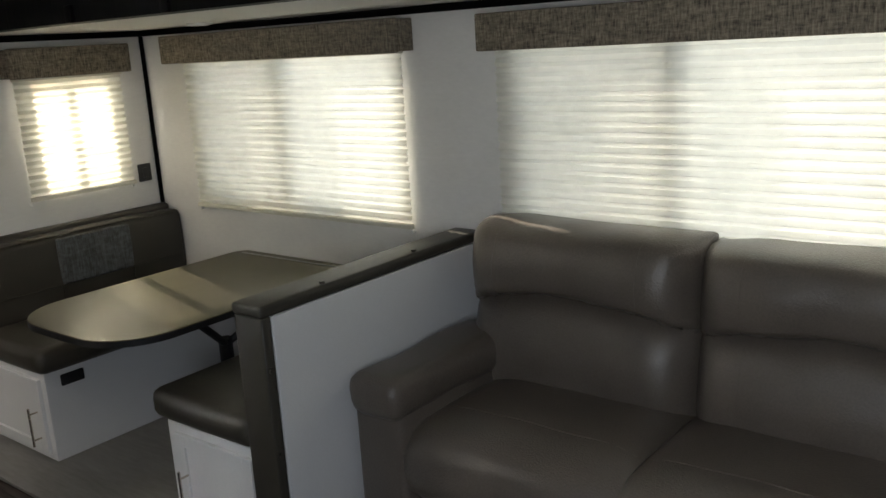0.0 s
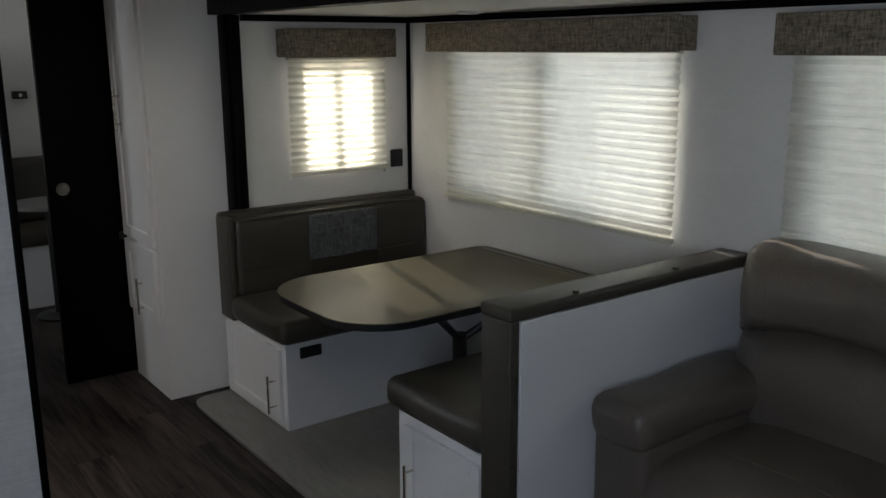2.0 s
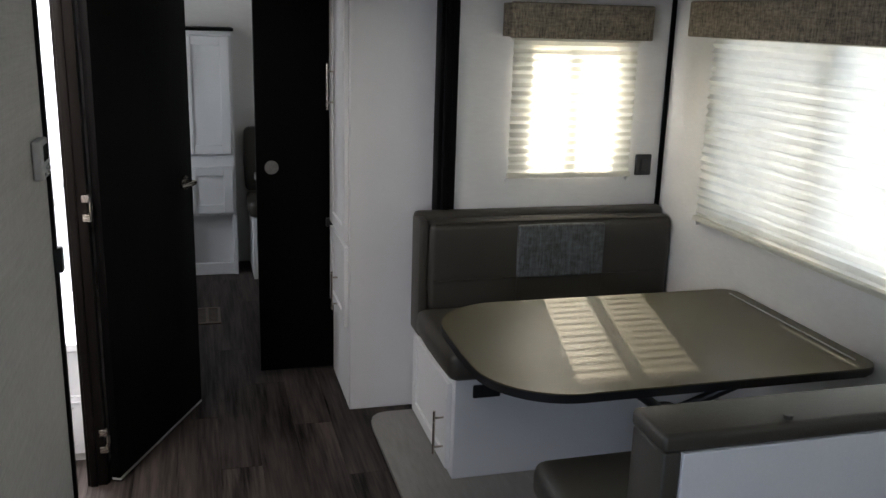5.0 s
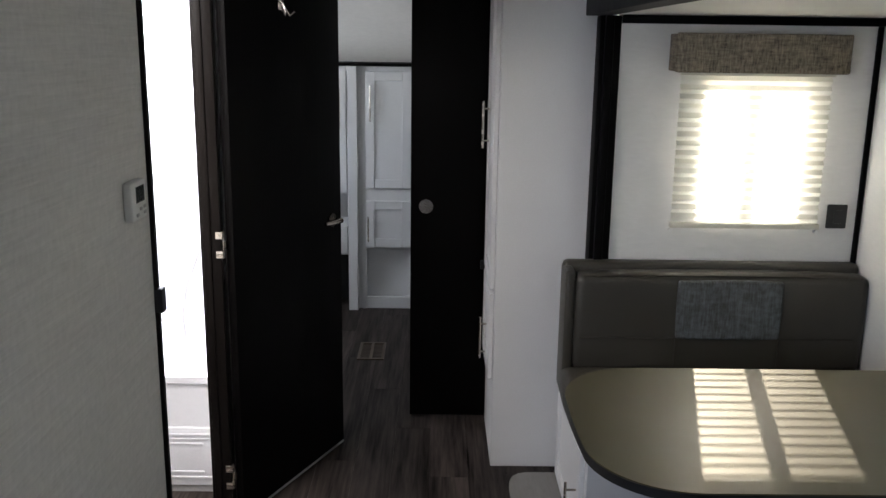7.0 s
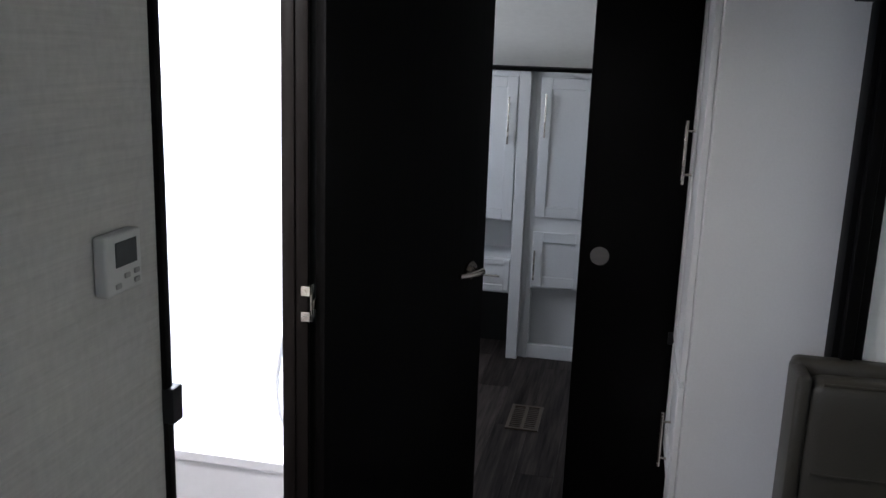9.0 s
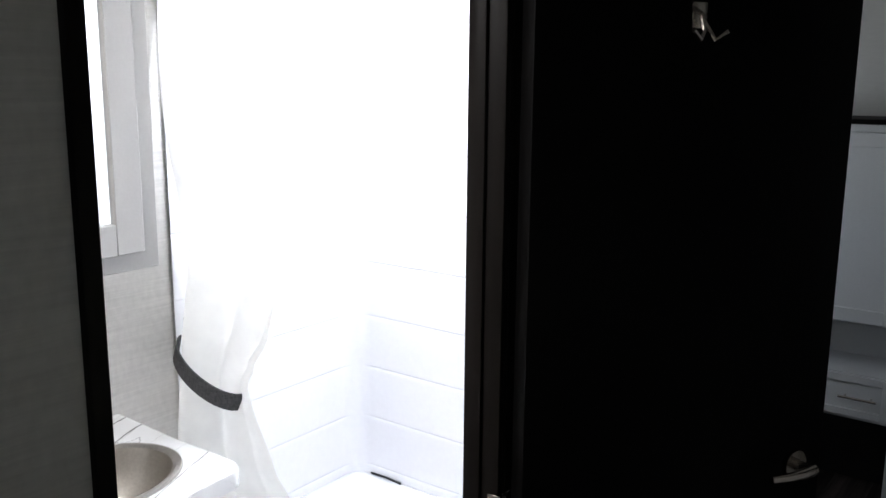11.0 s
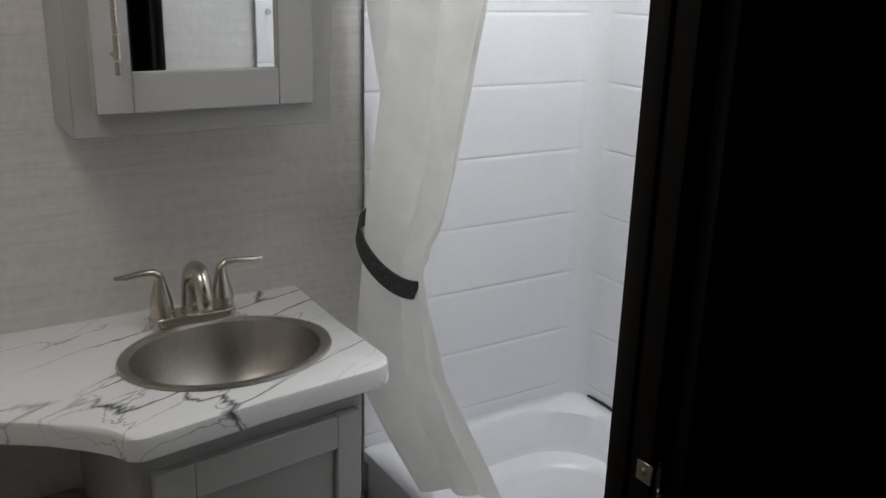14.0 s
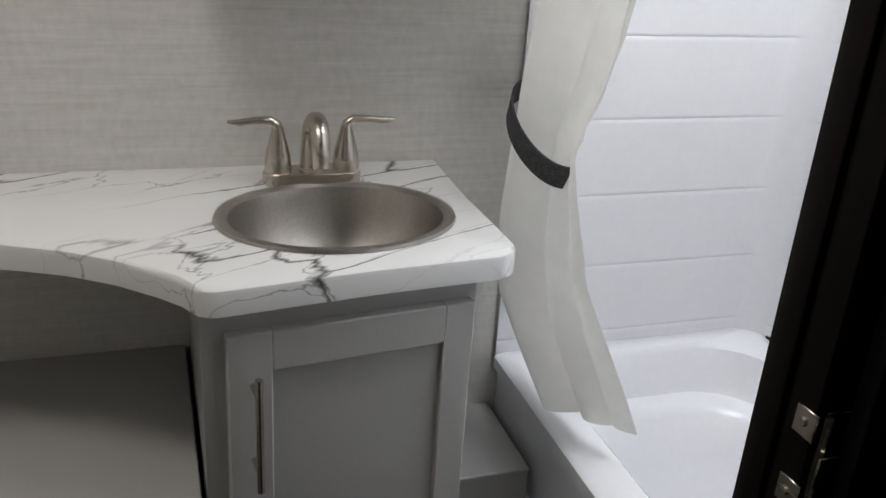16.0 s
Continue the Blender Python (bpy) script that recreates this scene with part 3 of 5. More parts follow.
def pleats(length, z0, z1, depth, pitch, doubled):
    """A zigzag pleated cloth along +x with its pleats towards -y, hanging from z1 to z0."""
    bm = bmesh.new()
    n = max(2, round((z1 - z0) / pitch))
    cols = max(2, int(length / 0.12))
    rows = []
    for i in range(2 * n + 1):
        z = z0 + (z1 - z0) * i / (2 * n)
        back = 0.0 if i % 2 == 0 else -depth
        rows.append([bm.verts.new((length * k / cols, back + random.uniform(-0.0012, 0.0012), z + random.uniform(-0.0012, 0.0012))) for k in range(cols + 1)])
    for r0, r1 in zip(rows, rows[1:]):
        for k in range(cols):
            bm.faces.new((r0[k], r0[k + 1], r1[k + 1], r1[k]))
    # second layer added on the outward folds to stripe the sunlight passing through
    for r0, r1 in list(zip(rows, rows[1:]))[1::2] if doubled else ():
        a = [bm.verts.new(v.co + Vector((0, 0.0014, -0.0010))) for v in r0]
        b = r1
        for k in range(cols):
            bm.faces.new((a[k], a[k + 1], b[k + 1], b[k]))
    return bm


def shade(label, m, length, z0, z1, doubled=False, group="window shades"):
    """A pleated shade with its bottom rail, head rail and cord clips, laid by m."""
    sh = thing("pleated_shade", m @ Vector((length / 2, 0, z0)), label, "window shade", group)

    def put(bm):
        bmesh.ops.transform(bm, matrix=m, verts=bm.verts)
        return bm
    cl = finish("cloth", put(pleats(length, z0 + 0.02, z1, 0.015, 0.034, doubled)), SHADE, smooth=False)
    cl.parent, cl.matrix_parent_inverse = sh, Matrix.Translation(-sh.location)
    part("bottom_rail", put(boxed(-0.004, length + 0.004, -0.024, 0.004, z0, z0 + 0.02, 0.004)), material_cream, sh, "cream bottom rail")
    part("head_rail", put(boxed(-0.004, length + 0.004, -0.024, 0.004, z1, z1 + 0.025, 0.003)), material_cream, sh)
    for k in (0.0, length):
        bm = tube(bmesh.new(), [(k, 0.008, z0 - 0.012), (k, -0.010, z0 - 0.012)], 0.007, 10)
        part("cord_clip", put(bm), WHITE_PLASTIC, sh)
    return sh


def valance(label, m, length, z0, z1, depth=0.085):
    """A padded cloth pelmet: front board with two returns and a top."""
    v = thing("valance", m @ Vector((length / 2, 0, z0)), label, "valance", "window valances")

    def put(bm):
        bmesh.ops.transform(bm, matrix=m, verts=bm.verts)
        return bm
    part("front", put(boxed(0, length, -depth - 0.015, -depth, z0, z1, 0.007, 3)), VALANCE, v)
    for a, b in ((0.0, 0.015), (length - 0.015, length)):
        part("return", put(boxed(a, b, -depth, -0.001, z0 + 0.004, z1 - 0.004, 0.004)), VALANCE, v)
    part("top_board", put(boxed(0.015, length - 0.015, -depth, -0.001, z1 - 0.018, z1 - 0.006)), VALANCE, v)
    return v


material_cream = material("cream_rail", (0.66, 0.63, 0.54), 0.45, vary=0.06)
M_D = pose(2.678, 3.835, 0, 0, 0, -90)     # +x of the shade runs to -y, its room side looks to -x
M_S = pose(2.678, 2.00, 0, 0, 0, -90)
M_E = pose(1.99, 4.178, 0, 0, 0, 0)
shade("cream pleated day shade lowered over the dinette window", M_D, 1.39, 0.90, 1.60)
shade("cream pleated day shade lowered over the sofa window", M_S, 1.42, 0.90, 1.60)
shade("cream pleated day shade glowing in the sun over the end window", M_E, 0.54, 1.02, 1.57, True)
valance("brown tweed padded valance over the dinette shade", pose(2.699, 3.915, 0, 0, 0, -90), 1.515, 1.605, 1.735)
valance("brown tweed padded valance over the sofa shade", pose(2.699, 2.035, 0, 0, 0, -90), 1.52, 1.595, 1.725)
valance("brown tweed padded valance over the end window shade", pose(1.95, 4.199, 0), 0.608, 1.58, 1.715)

sw = thing("wall_switch", (2.61, 4.199, 1.05), "black rounded switch plate on the white wall", "switch")
part("plate", boxed(2.573, 2.648, 4.189, 4.199, 1.018, 1.108, 0.0049, 3), BLACK, sw)
part("rocker", boxed(2.596, 2.626, 4.184, 4.189, 1.038, 1.088, 0.002), BLACK, sw)

for x, y in ((2.48, 3.42), (2.35, 1.62)):
    pk = thing("ceiling_light", (x, y, SLIDE_Z), "small white round puck light on the slide-out ceiling", "ceiling light", "puck lights")
    part("ring", tube(bmesh.new(), [(x, y, SLIDE_Z), (x, y, SLIDE_Z - 0.006), (x, y, SLIDE_Z - 0.010)], [0.056, 0.056, 0.048], 28), WHITE_PLASTIC, pk)
    part("lens", tube(bmesh.new(), [(x, y, SLIDE_Z - 0.010), (x, y, SLIDE_Z - 0.013)], 0.038, 24), LAMP_WHITE, pk)


# ---- dinette ----
def cushion(x0, x1, y0, y1, z0, z1, r=0.03, puff=0.012, cuts=6):
    """A padded block: rounded edges and a slightly swollen, uneven skin."""
    bm = boxed(x0, x1, y0, y1, z0, z1, r, 4)
    bmesh.ops.subdivide_edges(bm, edges=[e for e in bm.edges if e.calc_length() > 0.15], cuts=cuts, use_grid_fill=True)
    c, h = Vector(((x0 + x1) / 2, (y0 + y1) / 2, (z0 + z1) / 2)), Vector(((x1 - x0) / 2, (y1 - y0) / 2, (z1 - z0) / 2))
    for v in bm.verts:
        q = Vector(((v.co.x - c.x) / h.x, (v.co.y - c.y) / h.y, (v.co.z - c.z) / h.z))
        w = [max(0.0, 1 - a * a) for a in q]
        lump = noise.noise(v.co * 7) * 0.3
        for k in range(3):
            if abs(q[k]) > 0.8:
                v.co[k] += math.copysign(puff * (w[(k + 1) % 3] * w[(k + 2) % 3]) * (1 + lump), q[k])
    return bm


def bench(label, y_front, y_back, face):
    """A dinette bench base with a door on its aisle end."""
    b = thing("dinette_bench", (2.15, (y_front + y_back) / 2, 0.02), label, "bench", "dinette benches")
    y0, y1 = min(y_front, y_back), max(y_front, y_back)
    part("base", boxed(1.62, 2.698, y0, y1, 0.021, 0.415, 0.003, 1), WHITE_CAB, b)
    d = shaker("door", b, 1.619, y0 + 0.03, y1 - 0.06, 0.05, 0.385, rail=0.045)
    hy = y0 + 0.068 if face < 0 else y1 - 0.11
    bar_handle("handle", d, (1.565, hy, 0.095), (1.565, hy, 0.265), (-0.036, 0, 0))
    return b


b1 = bench("white dinette bench base with taupe leatherette cushions at the end wall", 3.58, 4.198, -1)
part("seat_cushion", cushion(1.585, 2.695, 3.53, 4.05, 0.417, 0.525, 0.035, 0.012), LEATHER, b1)
part("back_board", boxed(1.60, 2.695, 4.135, 4.196, 0.42, 0.895, 0.02, 3), LEATHER, b1)
part("back_cushion", cushion(1.635, 2.695, 4.045, 4.137, 0.50, 0.868, 0.03, 0.012), LEATHER, b1)
part("end_cap", boxed(1.598, 1.634, 4.05, 4.19, 0.40, 0.88, 0.012, 3), LEATHER, b1)
part("cloth_panel", cushion(2.0, 2.375, 4.024, 4.05, 0.637, 0.852, 0.008, 0.004, 3), PANEL_CLOTH, b1, "blue-grey streaked cloth insert")
part("seam", tube(bmesh.new(), [(1.65 + i * 0.05, 4.036 - (0.003 if 3 < i < 18 else 0), 0.635) for i in range(21)], 0.0025, 6), LEATHER, b1)
for x in (2.0, 2.375):
    part("seam", tube(bmesh.new(), [(x, 4.0385, 0.53), (x, 4.0335, 0.58), (x, 4.0315, 0.632)], 0.002, 6), LEATHER, b1)
part("top_piping", tube(bmesh.new(), [(1.66, 4.055, 0.862), (1.9, 4.05, 0.866), (2.2, 4.05, 0.867), (2.5, 4.05, 0.866), (2.67, 4.055, 0.862)], 0.004, 6), LEATHER, b1)
part("outlet", boxed(1.685, 1.788, 3.566, 3.579, 0.338, 0.388, 0.006, 3), BLACK, b1, "black socket cover")
b2 = bench("white dinette bench base with taupe leatherette seat against the half wall", 2.73, 2.24, 1)
part("seat_cushion", cushion(1.60, 2.695, 2.26, 2.79, 0.417, 0.525, 0.035, 0.012), LEATHER, b2)
part("back_cushion", cushion(1.63, 2.695, 2.165, 2.26, 0.53, 0.87, 0.03, 0.010), LEATHER, b2)
pw = thing("half_wall", (2.15, 2.14, 0.02), "white half wall capped with a taupe leatherette roll", "half wall")
part("panel", boxed(1.622, 2.698, 2.112, 2.16, 0.021, 0.882, 0.002, 1), WHITE_CAB, pw)
part("cap", cushion(1.58, 2.697, 2.112, 2.245, 0.884, 0.922, 0.011, 0.003), LEATHER, pw, "padded taupe leatherette cap")
part("end_pad", boxed(1.582, 1.62, 2.114, 2.24, 0.05, 0.886, 0.007, 3), LEATHER, pw, "padded taupe leatherette end")
for q in ((1.60, 2.110, 0.72), (1.60, 2.110, 0.45), (1.85, 2.13, 0.929), (2.3, 2.13, 0.929)):
    d = Vector((0, -0.004, 0)) if q[2] < 0.9 else Vector((0, 0, 0.003))
    part("button", tube(bmesh.new(), [Vector(q) - d * 1.5, Vector(q) + d], 0.009, 12), LEATHER, pw)

# table: D-shaped top with a thick dark edge
TZ = 0.70


def arc(cx, cy, r, a0, a1, n=8):
    return [(cx + r * math.cos(radians(a0 + (a1 - a0) * i / n)), cy + r * math.sin(radians(a0 + (a1 - a0) * i / n))) for i in range(n + 1)]


outline = []
outline += arc(2.62, 2.84, 0.06, -90, 0)
outline += arc(2.62, 3.50, 0.06, 0, 90)
outline += [(2.3, 3.56), (2.0, 3.56)]
outline += arc(1.74, 3.32, 0.24, 90, 180, 12)
outline += [(1.497, 3.2), (1.497, 3.1)]
outline += arc(1.74, 3.02, 0.24, 180, 270, 12)
outline += [(2.0, 2.78), (2.3, 2.78)]
table = thing("dinette_table", (2.05, 3.17, 0.02), "olive brown laminate dinette table with a rounded black-edged end", "table")
part("tabletop", prism(bmesh.new(), outline, TZ - 0.003, TZ), TABLE, table)
shrink = [(2.06 + (x - 2.06) * 1.002, 3.17 + (y - 3.17) * 1.003) for x, y in outline]
part("edge_band", prism(bmesh.new(), shrink, TZ - 0.027, TZ - 0.0035, 0.008, 3), BLACK, table, "thick black edge")
bm = tube(bmesh.new(), [(2.19, 3.12, 0.021), (2.19, 3.12, 0.035), (2.19, 3.12, 0.05), (2.19, 3.12, 0.47)], [0.14, 0.12, 0.03, 0.03], 20)
part("pedestal", bm, BLACK, table, "black steel pedestal")
for s in (-1, 1):
    bm = tube(bmesh.new(), [(2.19 + s * 0.01, 3.11, 0.45), (2.18 + s * 0.27, 2.93, TZ - 0.036)], 0.016, 12)
    box(bm, 2.18 + s * 0.27 - 0.03, 2.18 + s * 0.27 + 0.03, 2.90, 2.96, TZ - 0.045, TZ - 0.0275, 0.003)
    part("brace", bm, BLACK, table, "black diagonal brace")
part("wall_bracket", boxed(2.43, 2.50, 2.93, 2.98, TZ - 0.10, TZ - 0.0275, 0.006), FRAME_METAL, table, "pale metal bracket")
part("edge_strip", boxed(2.628, 2.634, 2.84, 3.50, TZ + 0.0005, TZ + 0.004, 0.001, 1), GREY_CAB, table, "thin pale strip")


# ---- sofa ----
def soft(bm, amount, seed):
    for v in bm.verts:
        v.co += Vector((noise.noise(v.co * 5 + Vector((seed, 0, 0))), noise.noise(v.co * 5 + Vector((0, seed, 0))), noise.noise(v.co * 5 + Vector((0, 0, seed))))) * amount
    return bm


def back_cushion(y0, y1, rise):
    """A tall padded sofa back: a big head roll over a lumbar roll, with a curved crease between."""
    bm = bmesh.new()
    nu, nv = 48, 60
    rows = []
    for j in range(nv + 1):
        v = j / nv
        row = []
        for i in range(nu + 1):
            u = i / nu
            e = abs(2 * u - 1)
            side = 1 - e ** 9
            crease = 0.50 + 0.085 * (1 - e ** 2)
            reach = min(1.0, max(0.0, (1 - e) * 3.2)) ** 2       # the crease dies out at the sides
            if v < crease:
                s = v / crease
                bulge = 0.045 + 0.055 * math.sin(math.pi * (0.10 + 0.90 * s)) ** 0.7
                dip = reach * 0.036 * math.exp(-((1 - s) / 0.10) ** 2)
            else:
                s = (v - crease) / (1 - crease)
                bulge = 0.045 + 0.095 * math.sin(math.pi * min(1.0, 0.16 + 0.66 * s)) ** 0.8
                dip = reach * 0.036 * math.exp(-(s / 0.07) ** 2)
            top = max(0.0, (v - 0.90) / 0.10)
            x = 2.485 + 0.075 * v - bulge * (0.45 + 0.55 * side) + dip + 0.05 * (1 - side) + 0.13 * top ** 2.2
            z = 0.43 + rise * (v if v < 0.9 else 0.9 + 0.1 * math.sin(top * math.pi / 2)) - 0.018 * e ** 8 * v
            pull = math.exp(-((v - crease) / 0.13) ** 2) * max(0.0, e - 0.45)
            x += 0.020 * pull * noise.noise(Vector((u * 9, v * 30, y0 * 7))) + 0.004 * noise.noise(Vector((u * 7 + y0, v * 7, 2.0)))
            row.append(bm.verts.new((x, y0 + (y1 - y0) * u, z)))
        rows.append(row)
    back = [[bm.verts.new((2.672, y0 + (y1 - y0) * i / nu, r[i].co.z - 0.01)) for i in range(nu + 1)] for r in rows]
    for grid in (rows, back):
        for r0, r1 in zip(grid, grid[1:]):
            for i in range(nu):
                bm.faces.new((r0[i], r0[i + 1], r1[i + 1], r1[i]))
    for i in range(nu):
        bm.faces.new((rows[-1][i], rows[-1][i + 1], back[-1][i + 1], back[-1][i]))
        bm.faces.new((rows[0][i + 1], rows[0][i], back[0][i], back[0][i + 1]))
    for j in range(nv):
        bm.faces.new((rows[j + 1][0], rows[j][0], back[j][0], back[j + 1][0]))
        bm.faces.new((rows[j][nu], rows[j + 1][nu], back[j + 1][nu], back[j][nu]))
    soft(bm, 0.009, y0)
    lines = [[r[k].co + Vector((-0.0006, 0, 0)) for r in rows[3:nv - 2]] for k in (9, nu - 9)]
    return bm, lines


def seat_cushion(y0, y1):
    bm = bmesh.new()
    nu, nv = 22, 26
    prof = [(1.955, 0.20), (1.915, 0.24), (1.895, 0.30), (1.895, 0.36), (1.91, 0.41), (1.95, 0.445), (2.02, 0.462), (2.15, 0.468), (2.30, 0.466), (2.42, 0.462), (2.50, 0.455)]
    rows = []
    for i in range(nu + 1):
        u = i / nu
        side = abs(2 * u - 1) ** 6
        y = y0 + (y1 - y0) * u
        rows.append([bm.verts.new((x + 0.02 * side * (1 if x < 2 else 0), y, z + (0.012 * (1 - side) - 0.018 * side if z > 0.4 else 0))) for x, z in prof])
    for r0, r1 in zip(rows, rows[1:]):
        for k in range(len(prof) - 1):
            bm.faces.new((r0[k], r0[k + 1], r1[k + 1], r1[k]))
    for r in (rows[0], rows[-1]):
        bm.faces.new(r)
    bmesh.ops.subdivide_edges(bm, edges=[e for e in bm.edges if e.calc_length() > 0.06], cuts=1, use_grid_fill=True)
    return soft(bm, 0.006, y1)


def sofa_arm(y0, y1):
    bm = boxed(1.90, 2.62, y0, y1, 0.06, 0.56, 0.03, 3)
    top = boxed(1.865, 2.56, y0 - 0.015, y1 + 0.005, 0.47, 0.625, 0.06, 5)
    bmesh.ops.subdivide_edges(top, edges=[e for e in top.edges if e.calc_length() > 0.2], cuts=6, use_grid_fill=True)
    soft(top, 0.010, 3.0)
    me = bpy.data.meshes.new("tmp")
    top.to_mesh(me)
    top.free()
    bm.from_mesh(me)
    bpy.data.meshes.remove(me)
    return bm


sofa = thing("sofa", (2.25, 1.17, 0.02), "grey-brown leatherette two-seat sofa with padded arms under the window", "sofa")
part("base", boxed(1.97, 2.62, 0.45, 1.90, 0.03, 0.30, 0.02, 2), LEATHER_SOFA, sofa)
for y0, y1 in ((1.172, 1.90), (0.445, 1.168)):
    seat = part("seat", seat_cushion(y0, y1), LEATHER_SOFA, sofa)
    part("seam", tube(bmesh.new(), [(2.12 + 0.004 * math.sin(i), y0 + 0.02 + (y1 - y0 - 0.04) * i / 14, 0.4795 - 0.022 * abs(2 * i / 14 - 1) ** 6) for i in range(15)], 0.0022, 6), LEATHER_SOFA, seat)
for y0, y1, rise in ((1.172, 2.03, 0.585), (0.32, 1.168, 0.574)):
    bm, lines = back_cushion(y0, y1, rise)
    rest = part("backrest", bm, LEATHER_SOFA, sofa)
    for pts in lines:
        part("stitching", tube(bmesh.new(), pts, 0.0010, 5), LEATHER_SOFA, rest)
part("armrest", sofa_arm(1.89, 2.095), LEATHER_SOFA, sofa)
part("armrest", sofa_arm(0.245, 0.45), LEATHER_SOFA, sofa)
for y in (0.4, 1.9):
    for x in (1.98, 2.56):
        part("foot", boxed(x, x + 0.05, y, y + 0.05, 0.021, 0.06, 0.004), BLACK, sofa)

bl = thing("ceiling_light", (0.0, 3.10, CEIL_Z), "white round ceiling light in the bathroom", "ceiling light")
part("ring", tube(bmesh.new(), [(0.0, 3.10, CEIL_Z), (0.0, 3.10, CEIL_Z - 0.02)], [0.19, 0.175], 32), WHITE_PLASTIC, bl)

# ---- thermostat ----
th = thing("thermostat", (0.41, 3.05, 1.24), "white wall thermostat with a dark display and buttons", "thermostat")
part("case", boxed(0.411, 0.433, 2.995, 3.09, 1.252, 1.344, 0.005, 3), WHITE_PLASTIC, th)
part("display", boxed(0.433, 0.4345, 3.018, 3.075, 1.294, 1.332, 0.001, 1), SCREEN, th, "dark display")
for y, z in ((3.022, 1.266), (3.046, 1.278), (3.072, 1.266), (3.072, 1.280)):
    part("button", boxed(0.433, 0.436, y - 0.007, y + 0.007, z - 0.004, z + 0.004, 0.001, 1), GREY_CAB, th)

# ---- bunk room ----
wr = thing("wardrobe", (0.4, 6.5, 0), "white shaker wardrobe with drawer and open niches", "cabinet", "bunk room cabinets")
part("drawer_box", boxed(0.05, 0.58, 6.42, 6.748, 0.36, 0.55, 0.002, 1), WHITE_CAB, wr)
part("upper_box", boxed(0.05, 0.58, 6.42, 6.748, 0.75, 1.53, 0.002, 1), WHITE_CAB, wr)
part("back_panel", boxed(0.05, 0.58, 6.70, 6.748, 0.0, 0.36), WHITE_CAB, wr)
part("back_panel", boxed(0.05, 0.58, 6.70, 6.748, 0.55, 0.75), WHITE_CAB, wr)
part("side_panel", boxed(0.58, 0.64, 6.40, 6.748, 0.0, 1.53, 0.003, 1), WHITE_CAB, wr)
part("side_panel", boxed(0.0, 0.05, 6.40, 6.748, 0.0, 1.53, 0.003, 1), WHITE_CAB, wr)
d = shaker_y("door", wr, 6.419, 0.10, 0.575, 0.76, 1.50)
bar_handle("handle", d, (0.535, 6.375, 1.16), (0.535, 6.375, 1.40), (0, -0.03, 0))
d = shaker_y("drawer", wr, 6.419, 0.10, 0.575, 0.375, 0.545, rail=0.03)
bar_handle("handle", d, (0.39, 6.375, 0.46), (0.53, 6.375, 0.46), (0, -0.03, 0))
# black sheet over the white back panel gives the niche its shade
part("niche_shade", boxed(0.06, 0.58, 6.69, 6.699, 0.0, 0.355), BLACK, wr, "black sheet standing for the shade in the open niche")
wr2 = thing("wardrobe", (0.83, 6.55, 0), "white shaker wardrobe with upper and lower doors", "cabinet", "bunk room cabinets")
part("upper_box", boxed(0.665, 0.99, 6.44, 6.748, 0.395, 1.53, 0.003, 1), WHITE_CAB, wr2)
part("side_panel", boxed(0.665, 0.69, 6.44, 6.748, 0.0, 0.395, 0.002, 1), WHITE_CAB, wr2)
part("side_panel", boxed(0.965, 0.99, 6.44, 6.748, 0.0, 0.395, 0.002, 1), WHITE_CAB, wr2)
part("toe_rail", boxed(0.69, 0.965, 6.45, 6.48, 0.0, 0.075, 0.002, 1), WHITE_CAB, wr2)
d = shaker_y("upper_door", wr2, 6.439, 0.69, 0.97, 0.785, 1.50)
bar_handle("handle", d, (0.72, 6.395, 1.20), (0.72, 6.395, 1.42), (0, -0.03, 0))
d = shaker_y("lower_door", wr2, 6.439, 0.69, 0.97, 0.41, 0.705)
bar_handle("handle", d, (0.705, 6.395, 0.45), (0.705, 6.395, 0.61), (0, -0.03, 0))
part("base_panel", boxed(0.69, 0.965, 6.53, 6.545, 0.0, 0.394), WHITE_CAB, wr2, "recessed white panel of the open niche")
part("filler", boxed(0.641, 0.664, 6.45, 6.748, 0.0, 1.53), WHITE_CAB, wr2)
structure("trim_wardrobe", boxed(0.0, 1.0, 6.38, 6.748, 1.531, 1.55, 0.003), ESPRESSO, "thin dark top board over the bunk room cabinets", "trim")

bb = thing("bunk_bench", (1.4, 6.4, 0), "dark cushioned bench in the bunk room", "bench")
part("base", boxed(1.08, 1.74, 6.30, 6.74, 0.0, 0.40, 0.003, 1), WHITE_CAB, bb)
part("seat", cushion(1.06, 1.74, 6.27, 6.62, 0.405, 0.51, 0.03), LEATHER, bb)
part("backrest", cushion(1.06, 1.74, 6.62, 6.745, 0.51, 0.92, 0.03), LEATHER, bb)
rt = thing("side_table", (1.30, 6.03, 0), "small round pale table beside the bunk room bench", "table")
part("tabletop", tube(bmesh.new(), [(1.30, 6.03, 0.70), (1.30, 6.03, 0.725)], 0.22, 32), GREY_TOP, rt)
part("leg", tube(bmesh.new(), [(1.30, 6.03, 0.0), (1.30, 6.03, 0.015), (1.30, 6.03, 0.03), (1.30, 6.03, 0.70)], [0.14, 0.14, 0.03, 0.03], 20), BLACK, rt)

wb = thing("wall_box", (1.34, 6.749, 1.31), "small black box on the bunk room wall", "wall box")
part("case", boxed(1.295, 1.385, 6.70, 6.749, 1.308, 1.358, 0.006, 3), BLACK, wb)
part("dial", tube(bmesh.new(), [(1.34, 6.70, 1.333), (1.34, 6.695, 1.333)], 0.012, 14), NICKEL, wb)

